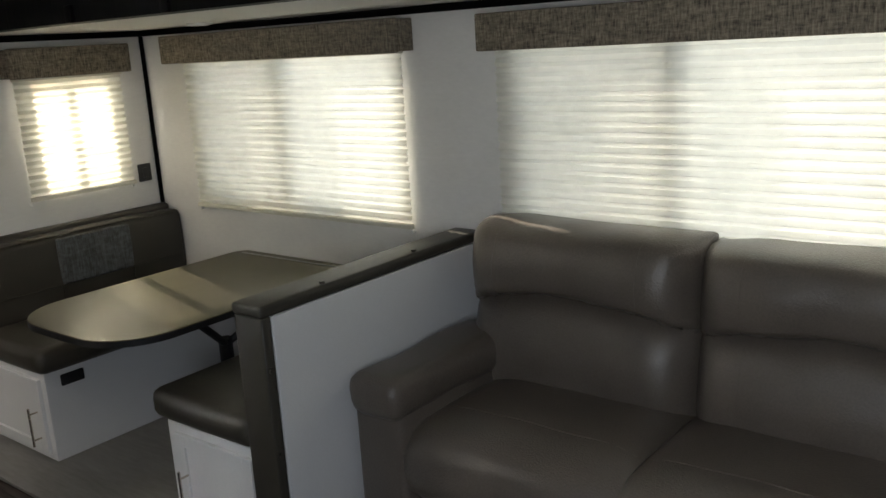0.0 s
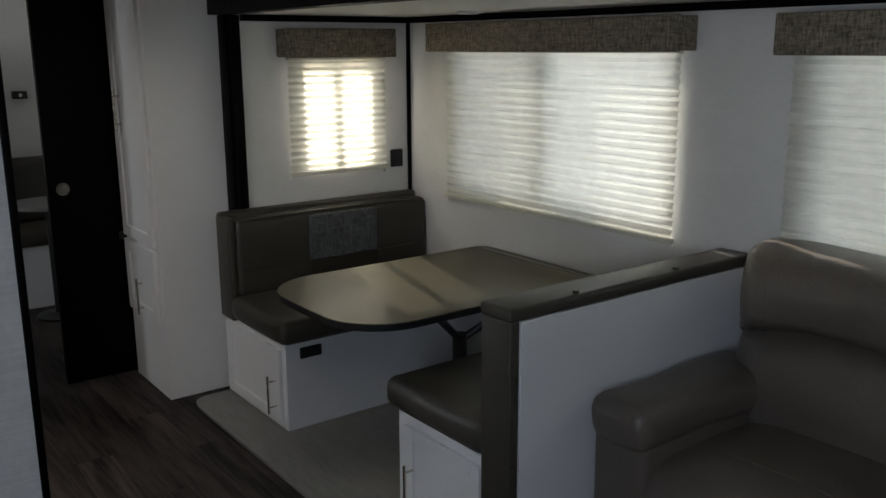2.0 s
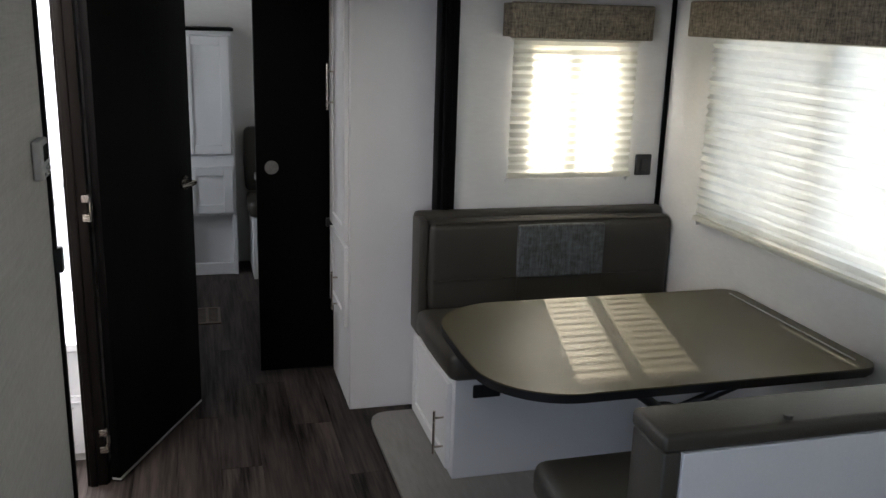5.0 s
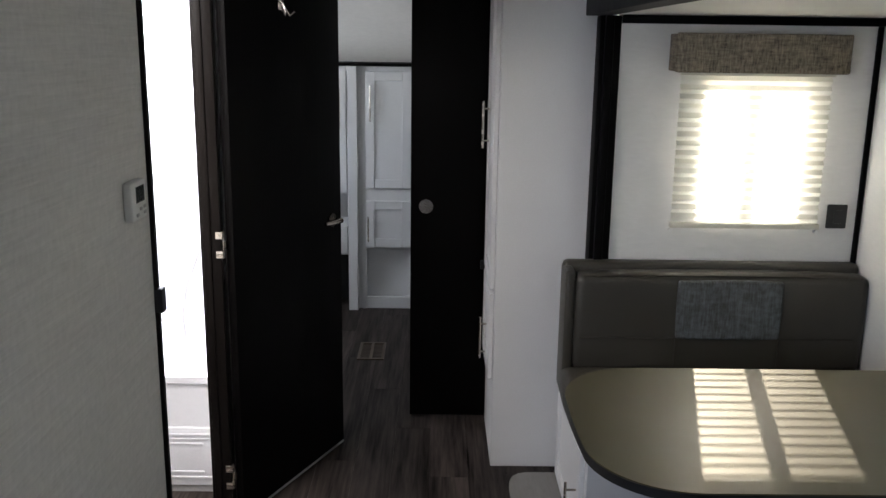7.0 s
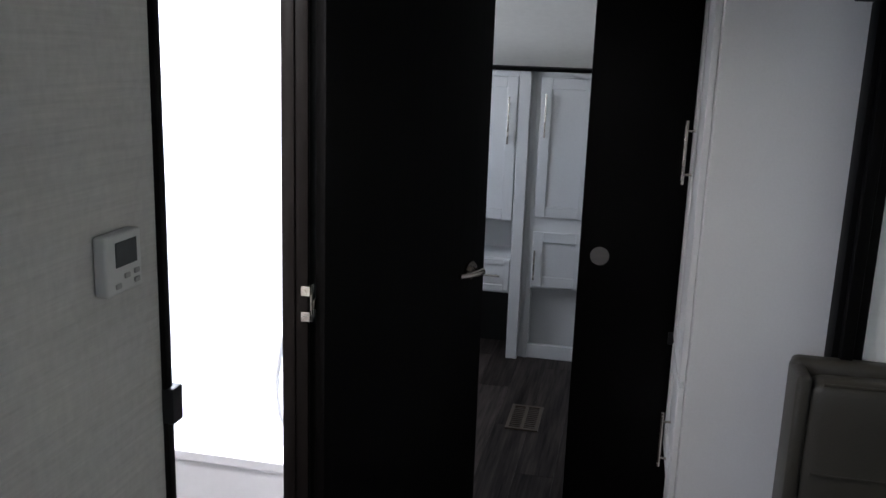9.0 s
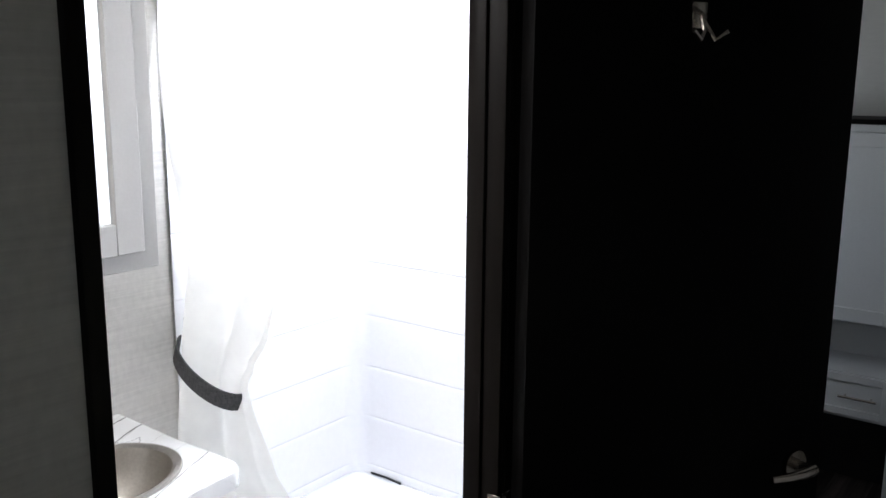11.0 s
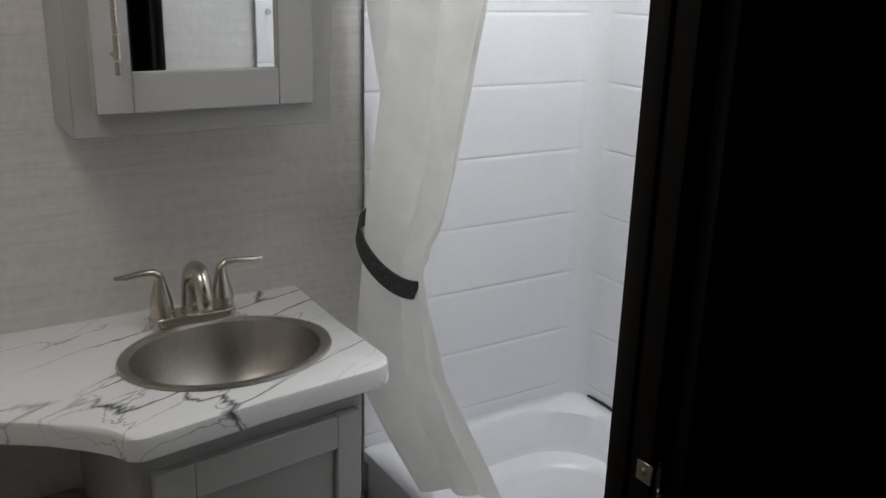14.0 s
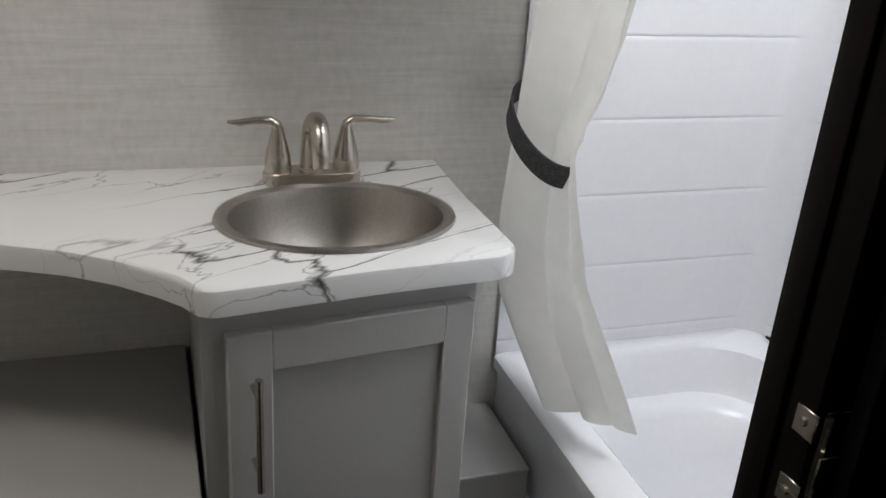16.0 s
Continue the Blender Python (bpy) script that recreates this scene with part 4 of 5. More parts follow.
rg = thing("floor_register", (0.78, 5.63, 0), "brown metal floor register with louvres", "floor register")
bm = bmesh.new()
for q in ((0.71, 0.855, 5.49, 5.51), (0.71, 0.855, 5.745, 5.765), (0.71, 0.725, 5.51, 5.745), (0.84, 0.855, 5.51, 5.745), (0.775, 0.79, 5.51, 5.745)):
    box(bm, *q, 0.001, 0.007)
part("frame", bm, REGISTER, rg)
part("backing", boxed(0.725, 0.84, 5.51, 5.745, 0.0008, 0.0018), BLACK, rg)
for i in range(11):
    y = 5.52 + i * 0.021
    for a, b in ((0.725, 0.775), (0.79, 0.84)):
        part("louvre", boxed(a, b, y, y + 0.008, 0.002, 0.005), REGISTER, rg)

# ---- bathroom: tub and shower surround ----
TX0, TX1, TY0, TY1 = -0.669, 0.345, 4.055, 4.71
tub = thing("bathtub", ((TX0 + TX1) / 2, (TY0 + TY1) / 2, 0), "white acrylic bathtub with a ledge and a ribbed apron", "bathtub")


def tub_shell():
    """Rim, sloping walls and floor as rounded rings, one below the other."""
    bm = bmesh.new()

    def ring(x0, x1, y0, y1, r, z):
        pts = arc(x1 - r, y0 + r, r, -90, 0, 6) + arc(x1 - r, y1 - r, r, 0, 90, 6) + arc(x0 + r, y1 - r, r, 90, 180, 6) + arc(x0 + r, y0 + r, r, 180, 270, 6)
        return [bm.verts.new((x, y, z)) for x, y in pts]
    rings = [ring(TX0, TX1, TY0, TY1, 0.012, 0.03), ring(TX0, TX1, TY0, TY1, 0.012, 0.43), ring(TX0, TX1, TY0 - 0.012, TY1, 0.012, 0.437),
             ring(TX0, TX1, TY0 - 0.012, TY1, 0.014, 0.463), ring(TX0 + 0.008, TX1 - 0.008, TY0 - 0.004, TY1 - 0.008, 0.016, 0.470),
             ring(TX0 + 0.05, TX1 - 0.05, TY0 + 0.072, TY1 - 0.045, 0.13, 0.470), ring(TX0 + 0.062, TX1 - 0.06, TY0 + 0.084, TY1 - 0.055, 0.14, 0.458),
             ring(TX0 + 0.078, TX1 - 0.07, TY0 + 0.095, TY1 - 0.066, 0.16, 0.375), ring(TX0 + 0.084, TX1 - 0.074, TY0 + 0.098, TY1 - 0.070, 0.165, 0.362),
             ring(TX0 + 0.112, TX1 - 0.09, TY0 + 0.110, TY1 - 0.082, 0.17, 0.353), ring(TX0 + 0.135, TX1 - 0.10, TY0 + 0.118, TY1 - 0.090, 0.17, 0.338),
             ring(TX0 + 0.175, TX1 - 0.12, TY0 + 0.132, TY1 - 0.104, 0.16, 0.26), ring(TX0 + 0.22, TX1 - 0.145, TY0 + 0.150, TY1 - 0.122, 0.15, 0.185),
             ring(TX0 + 0.27, TX1 - 0.18, TY0 + 0.175, TY1 - 0.148, 0.13, 0.143), ring(TX0 + 0.33, TX1 - 0.23, TY0 + 0.21, TY1 - 0.185, 0.10, 0.128)]
    n = len(rings[0])
    for a, b in zip(rings, rings[1:]):
        for k in range(n):
            bm.faces.new((a[k], a[(k + 1) % n], b[(k + 1) % n], b[k]))
    bm.faces.new(rings[-1])
    return bm


part("shell", tub_shell(), ACRYLIC, tub)
part("apron_panel", boxed(TX0, TX1, TY0 - 0.014, TY0 + 0.001, 0.03, 0.262, 0.004), ACRYLIC, tub)
for z, x1 in ((0.232, 0.32), (0.214, 0.30), (0.196, 0.27), (0.082, 0.27), (0.060, 0.30)):
    part("apron_rib", boxed(-0.45, x1, TY0 - 0.019, TY0 - 0.0135, z, z + 0.009, 0.002), ACRYLIC, tub)
part("apron_foot", boxed(TX0, TX1, TY0 - 0.004, TY0 + 0.04, 0.0, 0.03), GREY_CAB, tub)

surround = thing("shower_surround", (-0.2, 4.5, 0.47), "white acrylic shower surround moulded in long courses", "shower surround")
GROOVES = [0.500, 0.660, 0.821, 0.982, 1.148, 1.315, 1.480, 1.645, 1.810, 1.975]
SX, SY, SR = -0.660, 4.70, 0.06
SX1 = 0.345


def surround_line(inset):
    """Plan of the surround from the curtain end of the back wall round both corners."""
    pts = [(SX + inset, 4.045)]
    pts += [(SX + inset, 4.2)] + [(SX + inset + (SR) * (1 - math.cos(radians(a))), SY - inset - SR + SR * math.sin(radians(a))) for a in (0, 15, 30, 45, 60, 75, 90)]
    pts += [(SX1 - inset - SR * (1 - math.cos(radians(a))), SY - inset - SR + SR * math.sin(radians(a))) for a in (90, 75, 60, 45, 30, 15, 0)]
    pts += [(SX1 - inset, 4.2), (SX1 - inset, 4.10)]
    return pts


def course(z0, z1):
    """One course of the surround: its upper edge rolls back into the joint, the corner strips stay plain."""
    bm = bmesh.new()
    prof = [(z0, -0.004), (z0 + 0.003, -0.0005), (z0 + 0.006, 0.0), (z0 + 0.010, 0.0), (z1 - 0.014, 0.0), (z1 - 0.009, 0.0), (z1 - 0.004, -0.001), (z1, -0.004)]
    rows = []
    plan = surround_line(0.0)
    deep = surround_line(-0.0018)
    for z, o in prof:
        row = []
        for k, (p, q) in enumerate(zip(plan, deep)):
            corner = 1 < k < len(plan) - 2
            t = -o / 0.004 if not corner or k in (2, 8, 9, 15) else 0.0
            row.append(bm.verts.new((p[0] + (q[0] - p[0]) * t, p[1] + (q[1] - p[1]) * t, z)))
        rows.append(row)
    for r0, r1 in zip(rows, rows[1:]):
        for k in range(len(plan) - 1):
            bm.faces.new((r0[k], r0[k + 1], r1[k + 1], r1[k]))
    return bm


edges = [0.468] + GROOVES + [2.055]
for z0, z1 in zip(edges, edges[1:]):
    part("course", course(z0, z1), ACRYLIC, surround)
part("top_flange", tube(bmesh.new(), [(x, y, 2.058) for x, y in surround_line(-0.001)], 0.006, 6), ACRYLIC, surround)
for z in (0.62, 1.1, 1.45, 1.8):
    part("screw_cap", tube(bmesh.new(), [(SX + 0.001, 4.075, z), (SX + 0.004, 4.075, z)], 0.008, 12), GREY_CAB, surround)
    part("screw_cap", tube(bmesh.new(), [(SX1 - 0.001, 4.135, z), (SX1 - 0.004, 4.135, z)], 0.008, 12), GREY_CAB, surround)
part("caulk_line", tube(bmesh.new(), [(-0.60, 4.697, 0.474), (-0.54, 4.697, 0.476), (-0.48, 4.695, 0.473)], 0.0035, 6), BLACK, surround, "dark gap over the tub rim")
structure("trim_shower", boxed(-0.669, -0.650, 4.10, 4.70, 2.108, 2.140, 0.003), ESPRESSO, "dark trim strip high over the shower wall", "trim")

# curtain: a hanging sheet of folds drawn to the wall and tied
cur = thing("shower_curtain", (-0.5, 4.05, 0.5), "white translucent shower curtain tied back with a dark strap", "curtain")
LEVELS = [(2.06, -0.650, -0.225, 0.046), (1.90, -0.650, -0.225, 0.046), (1.70, -0.650, -0.222, 0.046), (1.55, -0.648, -0.224, 0.046), (1.35, -0.645, -0.240, 0.043), (1.20, -0.642, -0.262, 0.040),
          (1.11, -0.638, -0.295, 0.036), (1.00, -0.630, -0.390, 0.028), (0.93, -0.640, -0.372, 0.026), (0.83, -0.645, -0.325, 0.026), (0.74, -0.640, -0.302, 0.026), (0.66, -0.600, -0.280, 0.026),
          (0.60, -0.490, -0.262, 0.024), (0.53, -0.355, -0.250, 0.018)]


def level_at(z):
    for a, b in zip(LEVELS, LEVELS[1:]):
        if a[0] >= z >= b[0]:
            f = (a[0] - z) / (a[0] - b[0])
            return [p + (q - p) * f for p, q in zip(a, b)]
    return list(LEVELS[-1])


bm = bmesh.new()
rows = []
NF, NU, NV = 2.5, 120, 70
for j in range(NV + 1):
    z = 2.06 - (2.06 - 0.53) * j / NV
    _, xa, xb, amp = level_at(z)
    row = []
    lean = 0.06 * (1 - z / 2.1)
    for i in range(NU + 1):
        u = i / NU
        ph = 2 * math.pi * NF * (u + 0.05 * math.sin(5 * u + z * 1.5)) - 5.0 * z
        y = 4.045 + 1.25 * amp * math.sin(ph) * (0.6 + 0.4 * math.sin(3.1 * u + 2.2 * z)) + 0.008 * math.sin(9 * u - 3 * z) + 0.35 * max(0, 0.80 - z) * u
        x = xa + (xb - (0.012 if z > 1.05 else 0.0) - xa) * u + 0.35 * amp * math.cos(ph)
        row.append(bm.verts.new((x, y, z)))
    rows.append(row)
for r0, r1 in zip(rows, rows[1:]):
    for k in range(NU):
        bm.faces.new((r0[k], r0[k + 1], r1[k + 1], r1[k]))
part("sheet", bm, CURTAIN, cur)


def ribbon(points, width, thick, up):
    """A flat band along points; its width stands along 'up'."""
    bm = bmesh.new()
    pts = [Vector(p) for p in points]
    rings = []
    for i, p in enumerate(pts):
        d = (pts[min(i + 1, len(pts) - 1)] - pts[max(i - 1, 0)]).normalized()
        side = d.cross(Vector(up)).normalized()
        w = side.cross(d).normalized()
        rings.append([bm.verts.new(p + a * w * width / 2 + b * side * thick / 2) for a, b in ((1, 1), (1, -1), (-1, -1), (-1, 1))])
    for a, b in zip(rings, rings[1:]):
        for k in range(4):
            bm.faces.new((a[k], a[(k + 1) % 4], b[(k + 1) % 4], b[k]))
    bm.faces.new(rings[0])
    bm.faces.new(rings[-1][::-1])
    return bm


loop = []
for i in range(25):
    a = radians(188 + 178 * i / 24)
    x, y = -0.530 + 0.105 * math.cos(a), 4.045 + 0.062 * math.sin(a)
    loop.append((x, y, 1.0 - 0.50 * (x + 0.530)))
part("strap", ribbon(loop, 0.045, 0.004, (0.35, 0, 1)), STRAP, cur, "charcoal tweed tie-back strap")
tr = thing("curtain_rail", (-0.15, 4.05, 2.08), "curtain rail with a tan cloth heading over the tub", "curtain rail")
part("rail", tube(bmesh.new(), [(-0.668, 4.05, 2.09), (0.344, 4.05, 2.09)], 0.011, 12), NICKEL, tr)
for x0, x1, zc, drop in ((-0.655, -0.492, 2.030, 0.042), (-0.405, -0.205, 2.062, 0.010)):
    n = 36
    pts = [(x0 + (x1 - x0) * i / n + 0.012 * math.sin(i * 0.8), 4.022 + 0.040 * math.sin(i * 0.42), zc - drop * math.cos(i * 0.10) + 0.012 * math.sin(i * 0.33)) for i in range(n + 1)]
    swag = part("heading", ribbon(pts, 0.125, 0.004, (0, 0, 1)), HEADING, tr, "tan and black tweed heading swag")
    part("hem", ribbon([(x, y, z - 0.066) for x, y, z in pts], 0.022, 0.006, (0, 0, 1)), BLACK, swag, "black hem")

# hand shower hose
hs = thing("shower_hose", (0.25, 4.45, 0.6), "thin white shower hose hanging in a loop", "shower hose")
hp = [(0.34, 4.30, 1.05), (0.30, 4.30, 1.03), (0.22, 4.30, 0.88), (0.165, 4.30, 0.74), (0.143, 4.30, 0.62), (0.152, 4.30, 0.50), (0.187, 4.30, 0.41), (0.25, 4.30, 0.385), (0.30, 4.31, 0.48), (0.325, 4.32, 0.66), (0.335, 4.33, 0.90)]
part("hose", tube(bmesh.new(), hp, 0.007, 10), GREY_CAB, hs)
part("wall_elbow", tube(bmesh.new(), [(0.344, 4.30, 1.05), (0.328, 4.30, 1.05)], 0.022, 16), WHITE_PLASTIC, hs)

# ---- vanity ----
CZ = 0.909
van = thing("bathroom_vanity", (-0.4, 3.6, 0), "grey-white shaker vanity cabinet with one door", "vanity")
FRONT_L, FRONT_R = Vector((-0.198, 3.416)), Vector((-0.244, 3.820))
vo = [(-0.669, 3.820), (-0.669, 3.416), tuple(FRONT_L), tuple(FRONT_R)]
part("body", prism(bmesh.new(), vo, 0.0, CZ - 0.22), GREY_CAB, van)
bm = prism(bmesh.new(), [(-0.669, 3.432), (-0.669, 3.416), tuple(FRONT_L), (FRONT_L.x, FRONT_L.y + 0.016)], CZ - 0.22, CZ - 0.0405)
part("side_panel", bm, GREY_CAB, van)
bm = prism(bmesh.new(), [(-0.669, 3.820), (-0.669, 3.804), (FRONT_R.x, FRONT_R.y - 0.016), tuple(FRONT_R)], CZ - 0.22, CZ - 0.0405)
part("side_panel", bm, GREY_CAB, van)
bm = prism(bmesh.new(), [(FRONT_L.x - 0.014, FRONT_L.y + 0.016), (FRONT_L.x, FRONT_L.y + 0.016), (FRONT_R.x, FRONT_R.y - 0.016), (FRONT_R.x - 0.014, FRONT_R.y - 0.016)], CZ - 0.22, CZ - 0.0405)
part("face_rail", bm, GREY_CAB, van)
ang = math.degrees(math.atan2(FRONT_R.y - FRONT_L.y, FRONT_R.x - FRONT_L.x))
MV = Matrix.Translation((FRONT_L.x, FRONT_L.y, 0)) @ pose(0, 0, 0, 0, 0, ang)     # x runs along the front, -y looks out


def on_front(bm):
    bmesh.ops.transform(bm, matrix=MV, verts=bm.verts)
    return bm


bm = bmesh.new()
D0, D1, Z0, Z1, RL, RR = 0.030, 0.398, 0.10, 0.832, 0.062, 0.048
for q in ((D0, D0 + RL, Z0, Z1), (D1 - RR, D1, Z0, Z1), (D0 + RL, D1 - RR, Z0, Z0 + RL), (D0 + RL, D1 - RR, Z1 - RL, Z1)):
    box(bm, q[0], q[1], -0.020, -0.001, q[2], q[3], 0.002, 1)
box(bm, D0 + RL, D1 - RR, -0.009, -0.001, Z0 + RL, Z1 - RL)
vd = part("door", on_front(bm), GREY_CAB, van)
bm = tube(bmesh.new(), [(0.064, -0.056, 0.782), (0.064, -0.056, 0.60)], 0.0055, 10)
for z in (0.752, 0.630):
    tube(bm, [(0.064, -0.056, z), (0.064, -0.018, z)], 0.0045, 8)
part("handle", on_front(bm), NICKEL, vd, "slim brushed nickel bar pull")

co = [(-0.669, 2.45), (-0.40, 2.45), (-0.40, 3.0)]
co += [(-0.396, 3.06), (-0.383, 3.12), (-0.364, 3.175), (-0.331, 3.25), (-0.288, 3.315), (-0.243, 3.365), (-0.210, 3.395)]
co += arc(-0.203, 3.438, 0.034, -70, 10, 6)
co += [(-0.198, 3.65)]
co += arc(-0.266, 3.831, 0.052, 8, 88, 8)
co += [(-0.45, 3.880), (-0.669, 3.881)]
SKX, SKY = -0.402, 3.640


def basin_hole():
    cx, cy, rx, ry = SKX, SKY, 0.140, 0.177
    return [(cx + rx * math.cos(2 * math.pi * k / 40), cy + ry * math.sin(2 * math.pi * k / 40)) for k in range(40)]


def countertop():
    """A slab with an oval cut-out, its edge rounded."""
    bm = bmesh.new()
    loops = []
    for z, grow in ((CZ - 0.040, 0.0), (CZ - 0.010, 0.0), (CZ - 0.004, -0.002), (CZ, -0.009)):
        ring = []
        for x, y in co:
            dx = grow if x > -0.66 else 0
            ring.append(bm.verts.new((x + (dx if x > -0.6 else 0), y + (dx if y > 3.87 else 0), z)))
        loops.append(ring)
    n = len(co)
    for a, b in zip(loops, loops[1:]):
        for k in range(n):
            bm.faces.new((a[k], a[(k + 1) % n], b[(k + 1) % n], b[k]))
    for z_i, z in ((0, CZ - 0.040), (3, CZ)):
        hole = [bm.verts.new((x, y, z)) for x, y in basin_hole()]
        es = [bm.edges.new((hole[k], hole[(k + 1) % 40])) for k in range(40)]
        ring = loops[z_i]
        es += [bm.edges.get((ring[k], ring[(k + 1) % n])) for k in range(n)]
        bmesh.ops.triangle_fill(bm, edges=es, use_beauty=True)
        loops.append(hole)
    for k in range(40):
        bm.faces.new((loops[4][k], loops[4][(k + 1) % 40], loops[5][(k + 1) % 40], loops[5][k]))
    return bm


ct = tagged(finish("countertop", countertop(), MARBLE), "white marble-look countertop with grey veins and a curved front", "countertop")

sink = thing("sink_basin", (SKX, SKY, CZ), "oval brushed steel drop-in sink", "sink")
bm = bmesh.new()
rings = []
for rx, ry, z in ((0.172, 0.180, 0.001), (0.170, 0.178, 0.006), (0.160, 0.168, 0.007), (0.152, 0.160, 0.002), (0.149, 0.157, -0.010), (0.145, 0.153, -0.030), (0.137, 0.145, -0.055), (0.124, 0.131, -0.082), (0.105, 0.111, -0.108), (0.080, 0.085, -0.130), (0.050, 0.053, -0.146), (0.020, 0.020, -0.153)):
    rings.append([bm.verts.new((SKX + 0.875 * rx * math.cos(2 * math.pi * k / 56), SKY + 1.055 * ry * math.sin(2 * math.pi * k / 56), CZ + z)) for k in range(56)])
for a, b in zip(rings, rings[1:]):
    for k in range(56):
        bm.faces.new((a[k], a[(k + 1) % 56], b[(k + 1) % 56], b[k]))
bm.faces.new(rings[-1])
part("bowl", bm, STEEL, sink)
part("drain", tube(bmesh.new(), [(SKX, SKY, CZ - 0.154), (SKX, SKY, CZ - 0.149)], [0.024, 0.020], 24), NICKEL, sink, "round drain")

fau = thing("faucet", (-0.566, 3.629, CZ), "brushed nickel two-handle centerset faucet", "faucet")
FX, FY = -0.566, 3.629
base_o = arc(FX, FY + 0.058, 0.026, 0, 180, 10) + arc(FX, FY - 0.058, 0.026, 180, 360, 10)
bm = prism(bmesh.new(), base_o, CZ + 0.001, CZ + 0.024, 0.004, 3)
part("base", bm, NICKEL, fau)
sp = []
for i in range(15):
    a = radians(180 - 195 * i / 14)
    sp.append((FX + 0.040 + 0.040 * math.cos(a), FY, CZ + 0.070 + 0.046 * math.sin(a)))
part("spout", tube(bmesh.new(), [(FX, FY, CZ + 0.022), (FX, FY, CZ + 0.045)] + sp + [(FX + 0.082, FY, CZ + 0.050)], [0.023, 0.0205] + [0.0190 - 0.0003 * i for i in range(15)] + [0.0140], 18), NICKEL, fau)
for s in (-1, 1):
    y = FY + s * 0.058
    bm = tube(bmesh.new(), [(FX, y, CZ + 0.022), (FX, y, CZ + 0.034), (FX, y, CZ + 0.055), (FX, y, CZ + 0.078), (FX, y, CZ + 0.092), (FX, y, CZ + 0.100)], [0.023, 0.0225, 0.0205, 0.0145, 0.0108, 0.0095], 18)
    tube(bm, [(FX, y, CZ + 0.090), (FX, y + s * 0.002, CZ + 0.104), (FX, y + s * 0.012, CZ + 0.111), (FX + 0.002, y + s * 0.035, CZ + 0.112), (FX + 0.004, y + s * 0.062, CZ + 0.109), (FX + 0.006, y + s * 0.082, CZ + 0.111)], [0.0100, 0.0090, 0.0075, 0.0058, 0.0060, 0.0030], 10)
    part("lever", bm, NICKEL, fau)

sb = thing("pipe_cover", (-0.6, 3.95, 0), "small grey-white step box between vanity and tub", "box")
part("box", boxed(-0.669, -0.432, 3.822, TY0 - 0.0145, 0.0, 0.332), GREY_CAB, sb)
part("lid", boxed(-0.669, -0.424, 3.822, TY0 - 0.0145, 0.333, 0.344, 0.003, 1), GREY_CAB, sb)
ls = thing("low_shelf", (-0.43, 2.9, 0), "grey-white boxed shelf under the curved counter", "shelf")
part("top", boxed(-0.669, -0.20, 2.45, 3.408, 0.530, 0.560, 0.006, 2), GREY_CAB, ls)
part("base", boxed(-0.669, -0.25, 2.45, 3.408, 0.0, 0.529), GREY_CAB, ls)

# ---- mirror cabinet ----
mc = thing("mirror_cabinet", (-0.58, 3.66, 1.29), "grey-white wall cabinet with a shaker mirror door", "cabinet")
part("body", boxed(-0.669, -0.490, 3.434, 3.890, 1.289, 2.005, 0.002, 1), GREY_CAB, mc)
bm = bmesh.new()
MY0, MY1, MZ0, MZ1 = 3.524, 3.776, 1.395, 1.902
for q in ((3.465, MY0, 1.330, 1.964), (MY1, 3.842, 1.330, 1.964), (MY0, MY1, 1.330, MZ0), (MY0, MY1, MZ1, 1.964)):
    box(bm, -0.489, -0.468, *q, 0.002, 1)
AJAR = Matrix.Translation((-0.489, 3.838, 0)) @ pose(0, 0, 0, 0, 0, 1.5) @ Matrix.Translation((0.489, -3.838, 0))


def ajar(b):
    """Turn a piece of the mirror door a little about its hinge side."""
    bmesh.ops.transform(b, matrix=AJAR, verts=b.verts)
    return b


md = part("door", ajar(bm), GREY_CAB, mc)
part("mirror", ajar(boxed(-0.484, -0.478, MY0, MY1, MZ0, MZ1)), MIRROR, md, "mirror glass")
bar_handle("handle", md, (-0.420, 3.496, 1.579), (-0.420, 3.496, 1.396), (0.034, 0, 0))

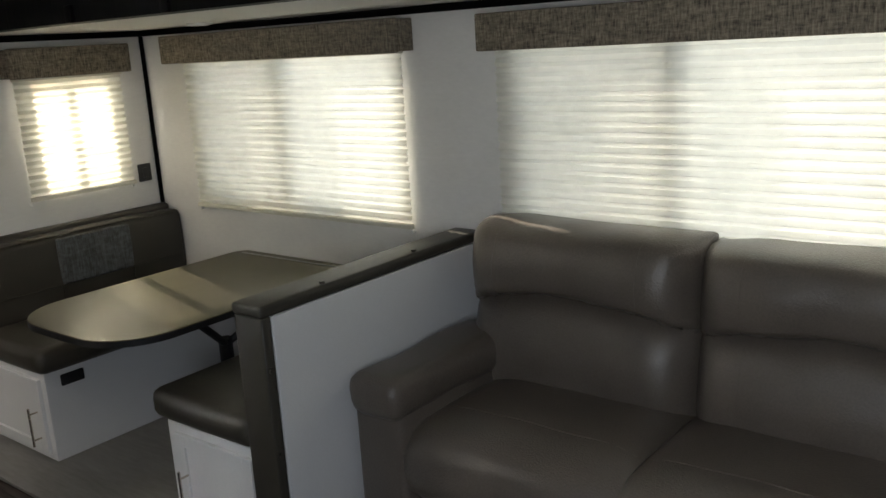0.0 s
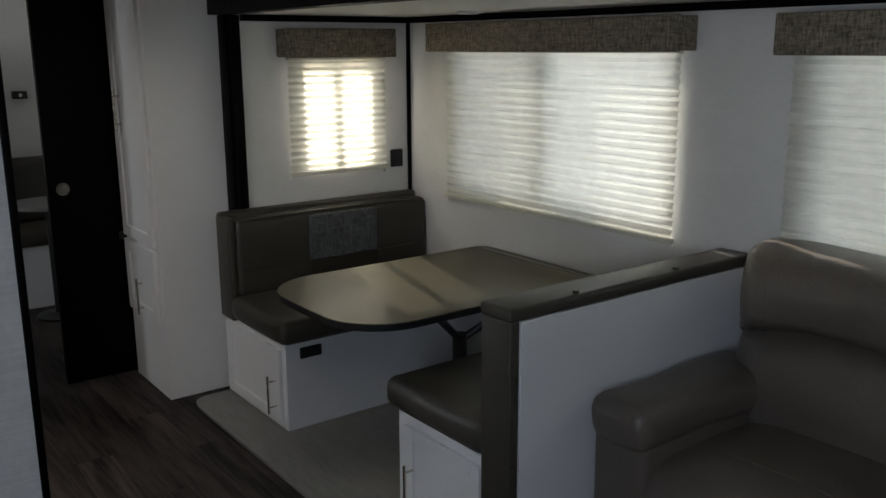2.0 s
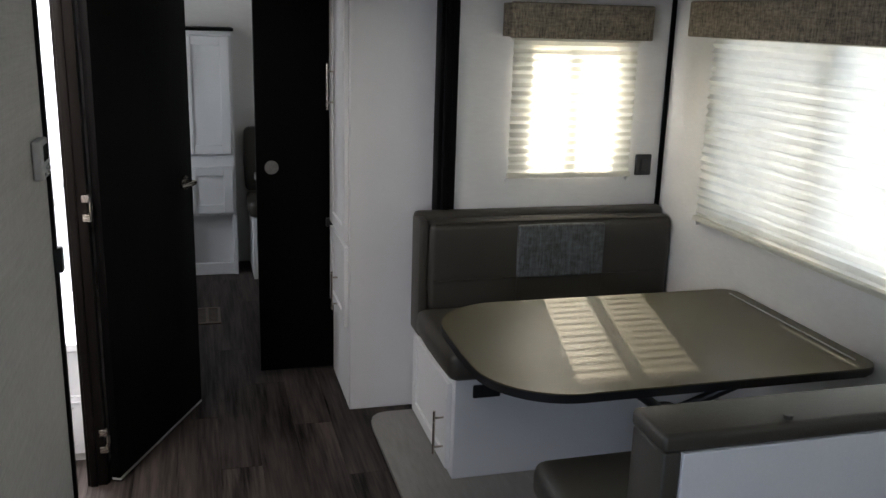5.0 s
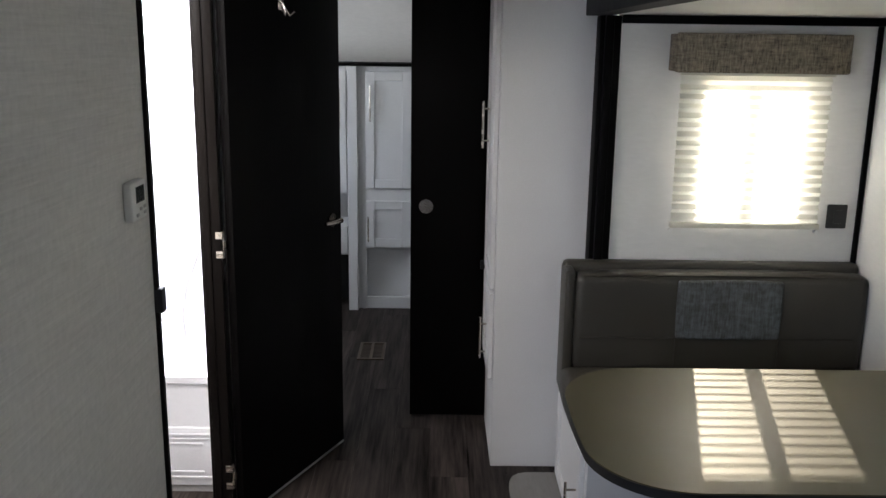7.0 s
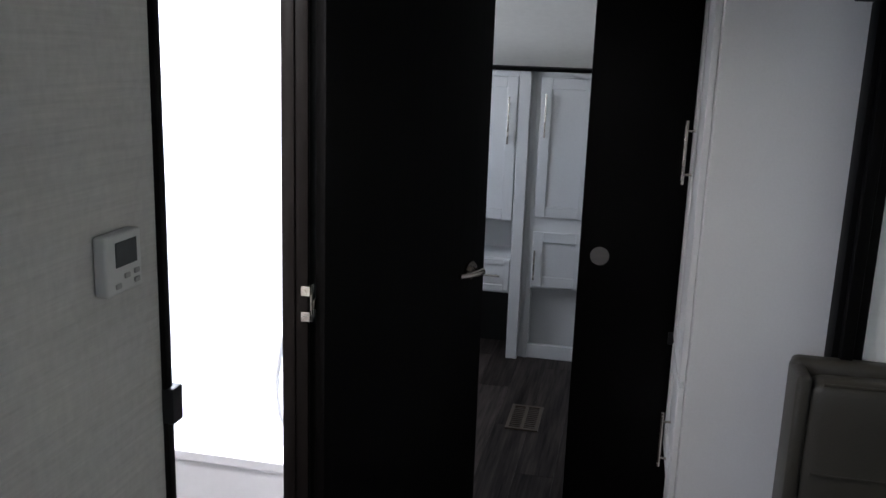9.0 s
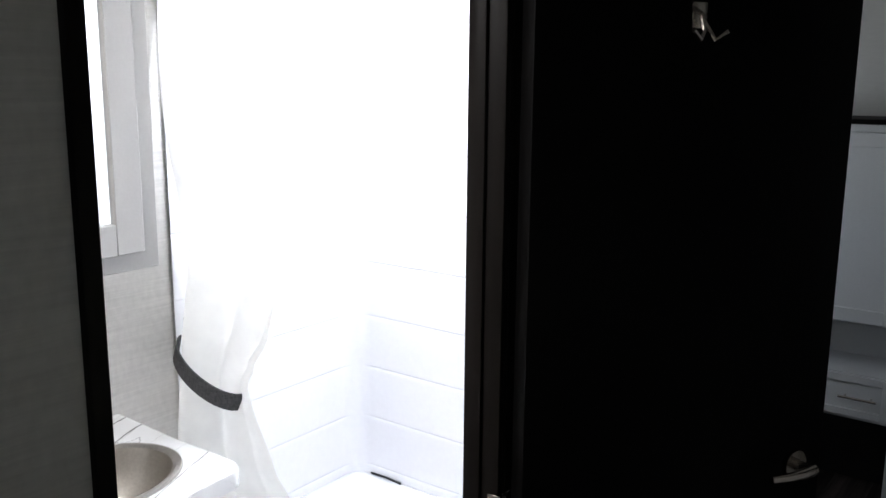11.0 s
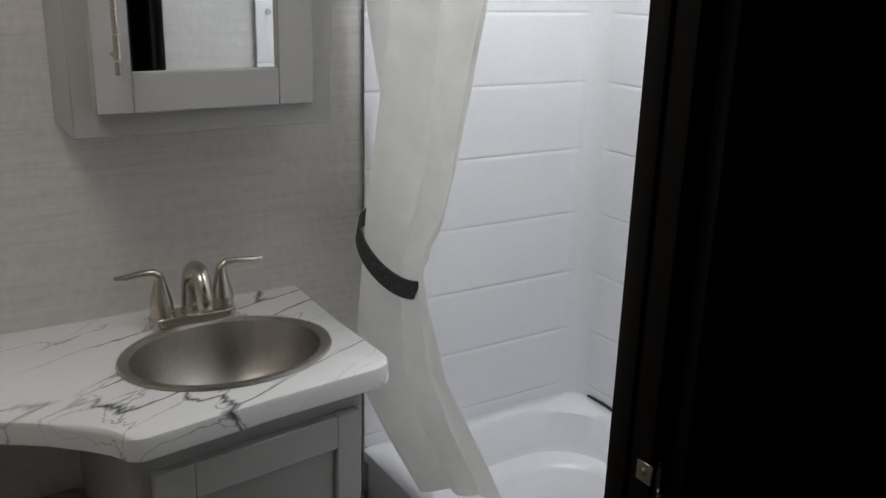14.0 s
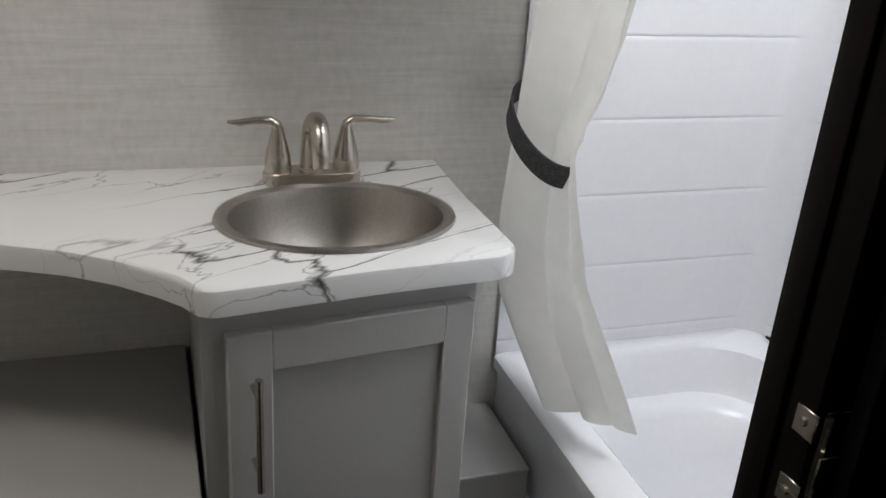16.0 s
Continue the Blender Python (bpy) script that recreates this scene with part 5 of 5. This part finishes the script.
# ---- floor planks ----
PLANK = FLOOR.copy()
PLANK.name = "dark_wood_look_plank"
pn, pl = PLANK.node_tree.nodes, PLANK.node_tree.links
info, shift, tone = pn.new("ShaderNodeObjectInfo"), pn.new("ShaderNodeVectorMath"), pn.new("ShaderNodeMapRange")
shift.operation = "MULTIPLY_ADD"
pl.new(info.outputs["Random"], shift.inputs[0])
shift.inputs[1].default_value = (13.0, 29.0, 0.0)
coord = next(n for n in pn if n.type == "TEX_COORD")
pl.new(coord.outputs["Object"], shift.inputs[2])
for n in [n for n in pn if n.type == "MAPPING"]:
    pl.new(shift.outputs[0], n.inputs["Vector"])
tint = pn.new("ShaderNodeMix")
tint.data_type, tint.blend_type = "RGBA", "MULTIPLY"
tint.inputs["Factor"].default_value = 1.0
grain = next(n for n in pn if n.type == "VALTORGB")
pl.new(grain.outputs[0], tint.inputs["A"])
tone.inputs["To Min"].default_value, tone.inputs["To Max"].default_value = 0.72, 1.22
pl.new(info.outputs["Random"], tone.inputs["Value"])
pl.new(tone.outputs[0], tint.inputs["B"])
pl.new(tint.outputs["Result"], pn["Principled BSDF"].inputs["Base Color"])

PW, PL = 0.1525, 1.22
bm = boxed(0.0004, PW - 0.0004, 0.0004, PL - 0.0004, -0.0034, 0.0, 0.0003, 1)
plank_mesh = bpy.data.meshes.new("plank")
bmesh.ops.recalc_face_normals(bm, faces=bm.faces)
bm.to_mesh(plank_mesh)
bm.free()
plank_mesh.materials.append(PLANK)
for i in range(16):
    y = -2.6 - PL * ((i * 0.37) % 1.0)
    while y < 6.7:
        if y > -2.6 and y + PL < 6.75:
            ob = new("plank", plank_mesh)
            ob.location = (-0.715 + i * PW, y, 0.0)
            ob.parent = floor_ob
        else:
            a, b = max(y, -2.6), min(y + PL, 6.75)
            part("plank", boxed(-0.715 + i * PW + 0.0006, -0.715 + (i + 1) * PW - 0.0006, a + 0.0006, b - 0.0006, -0.0034, 0.0, 0.0006, 1), PLANK, floor_ob)
        y += PL
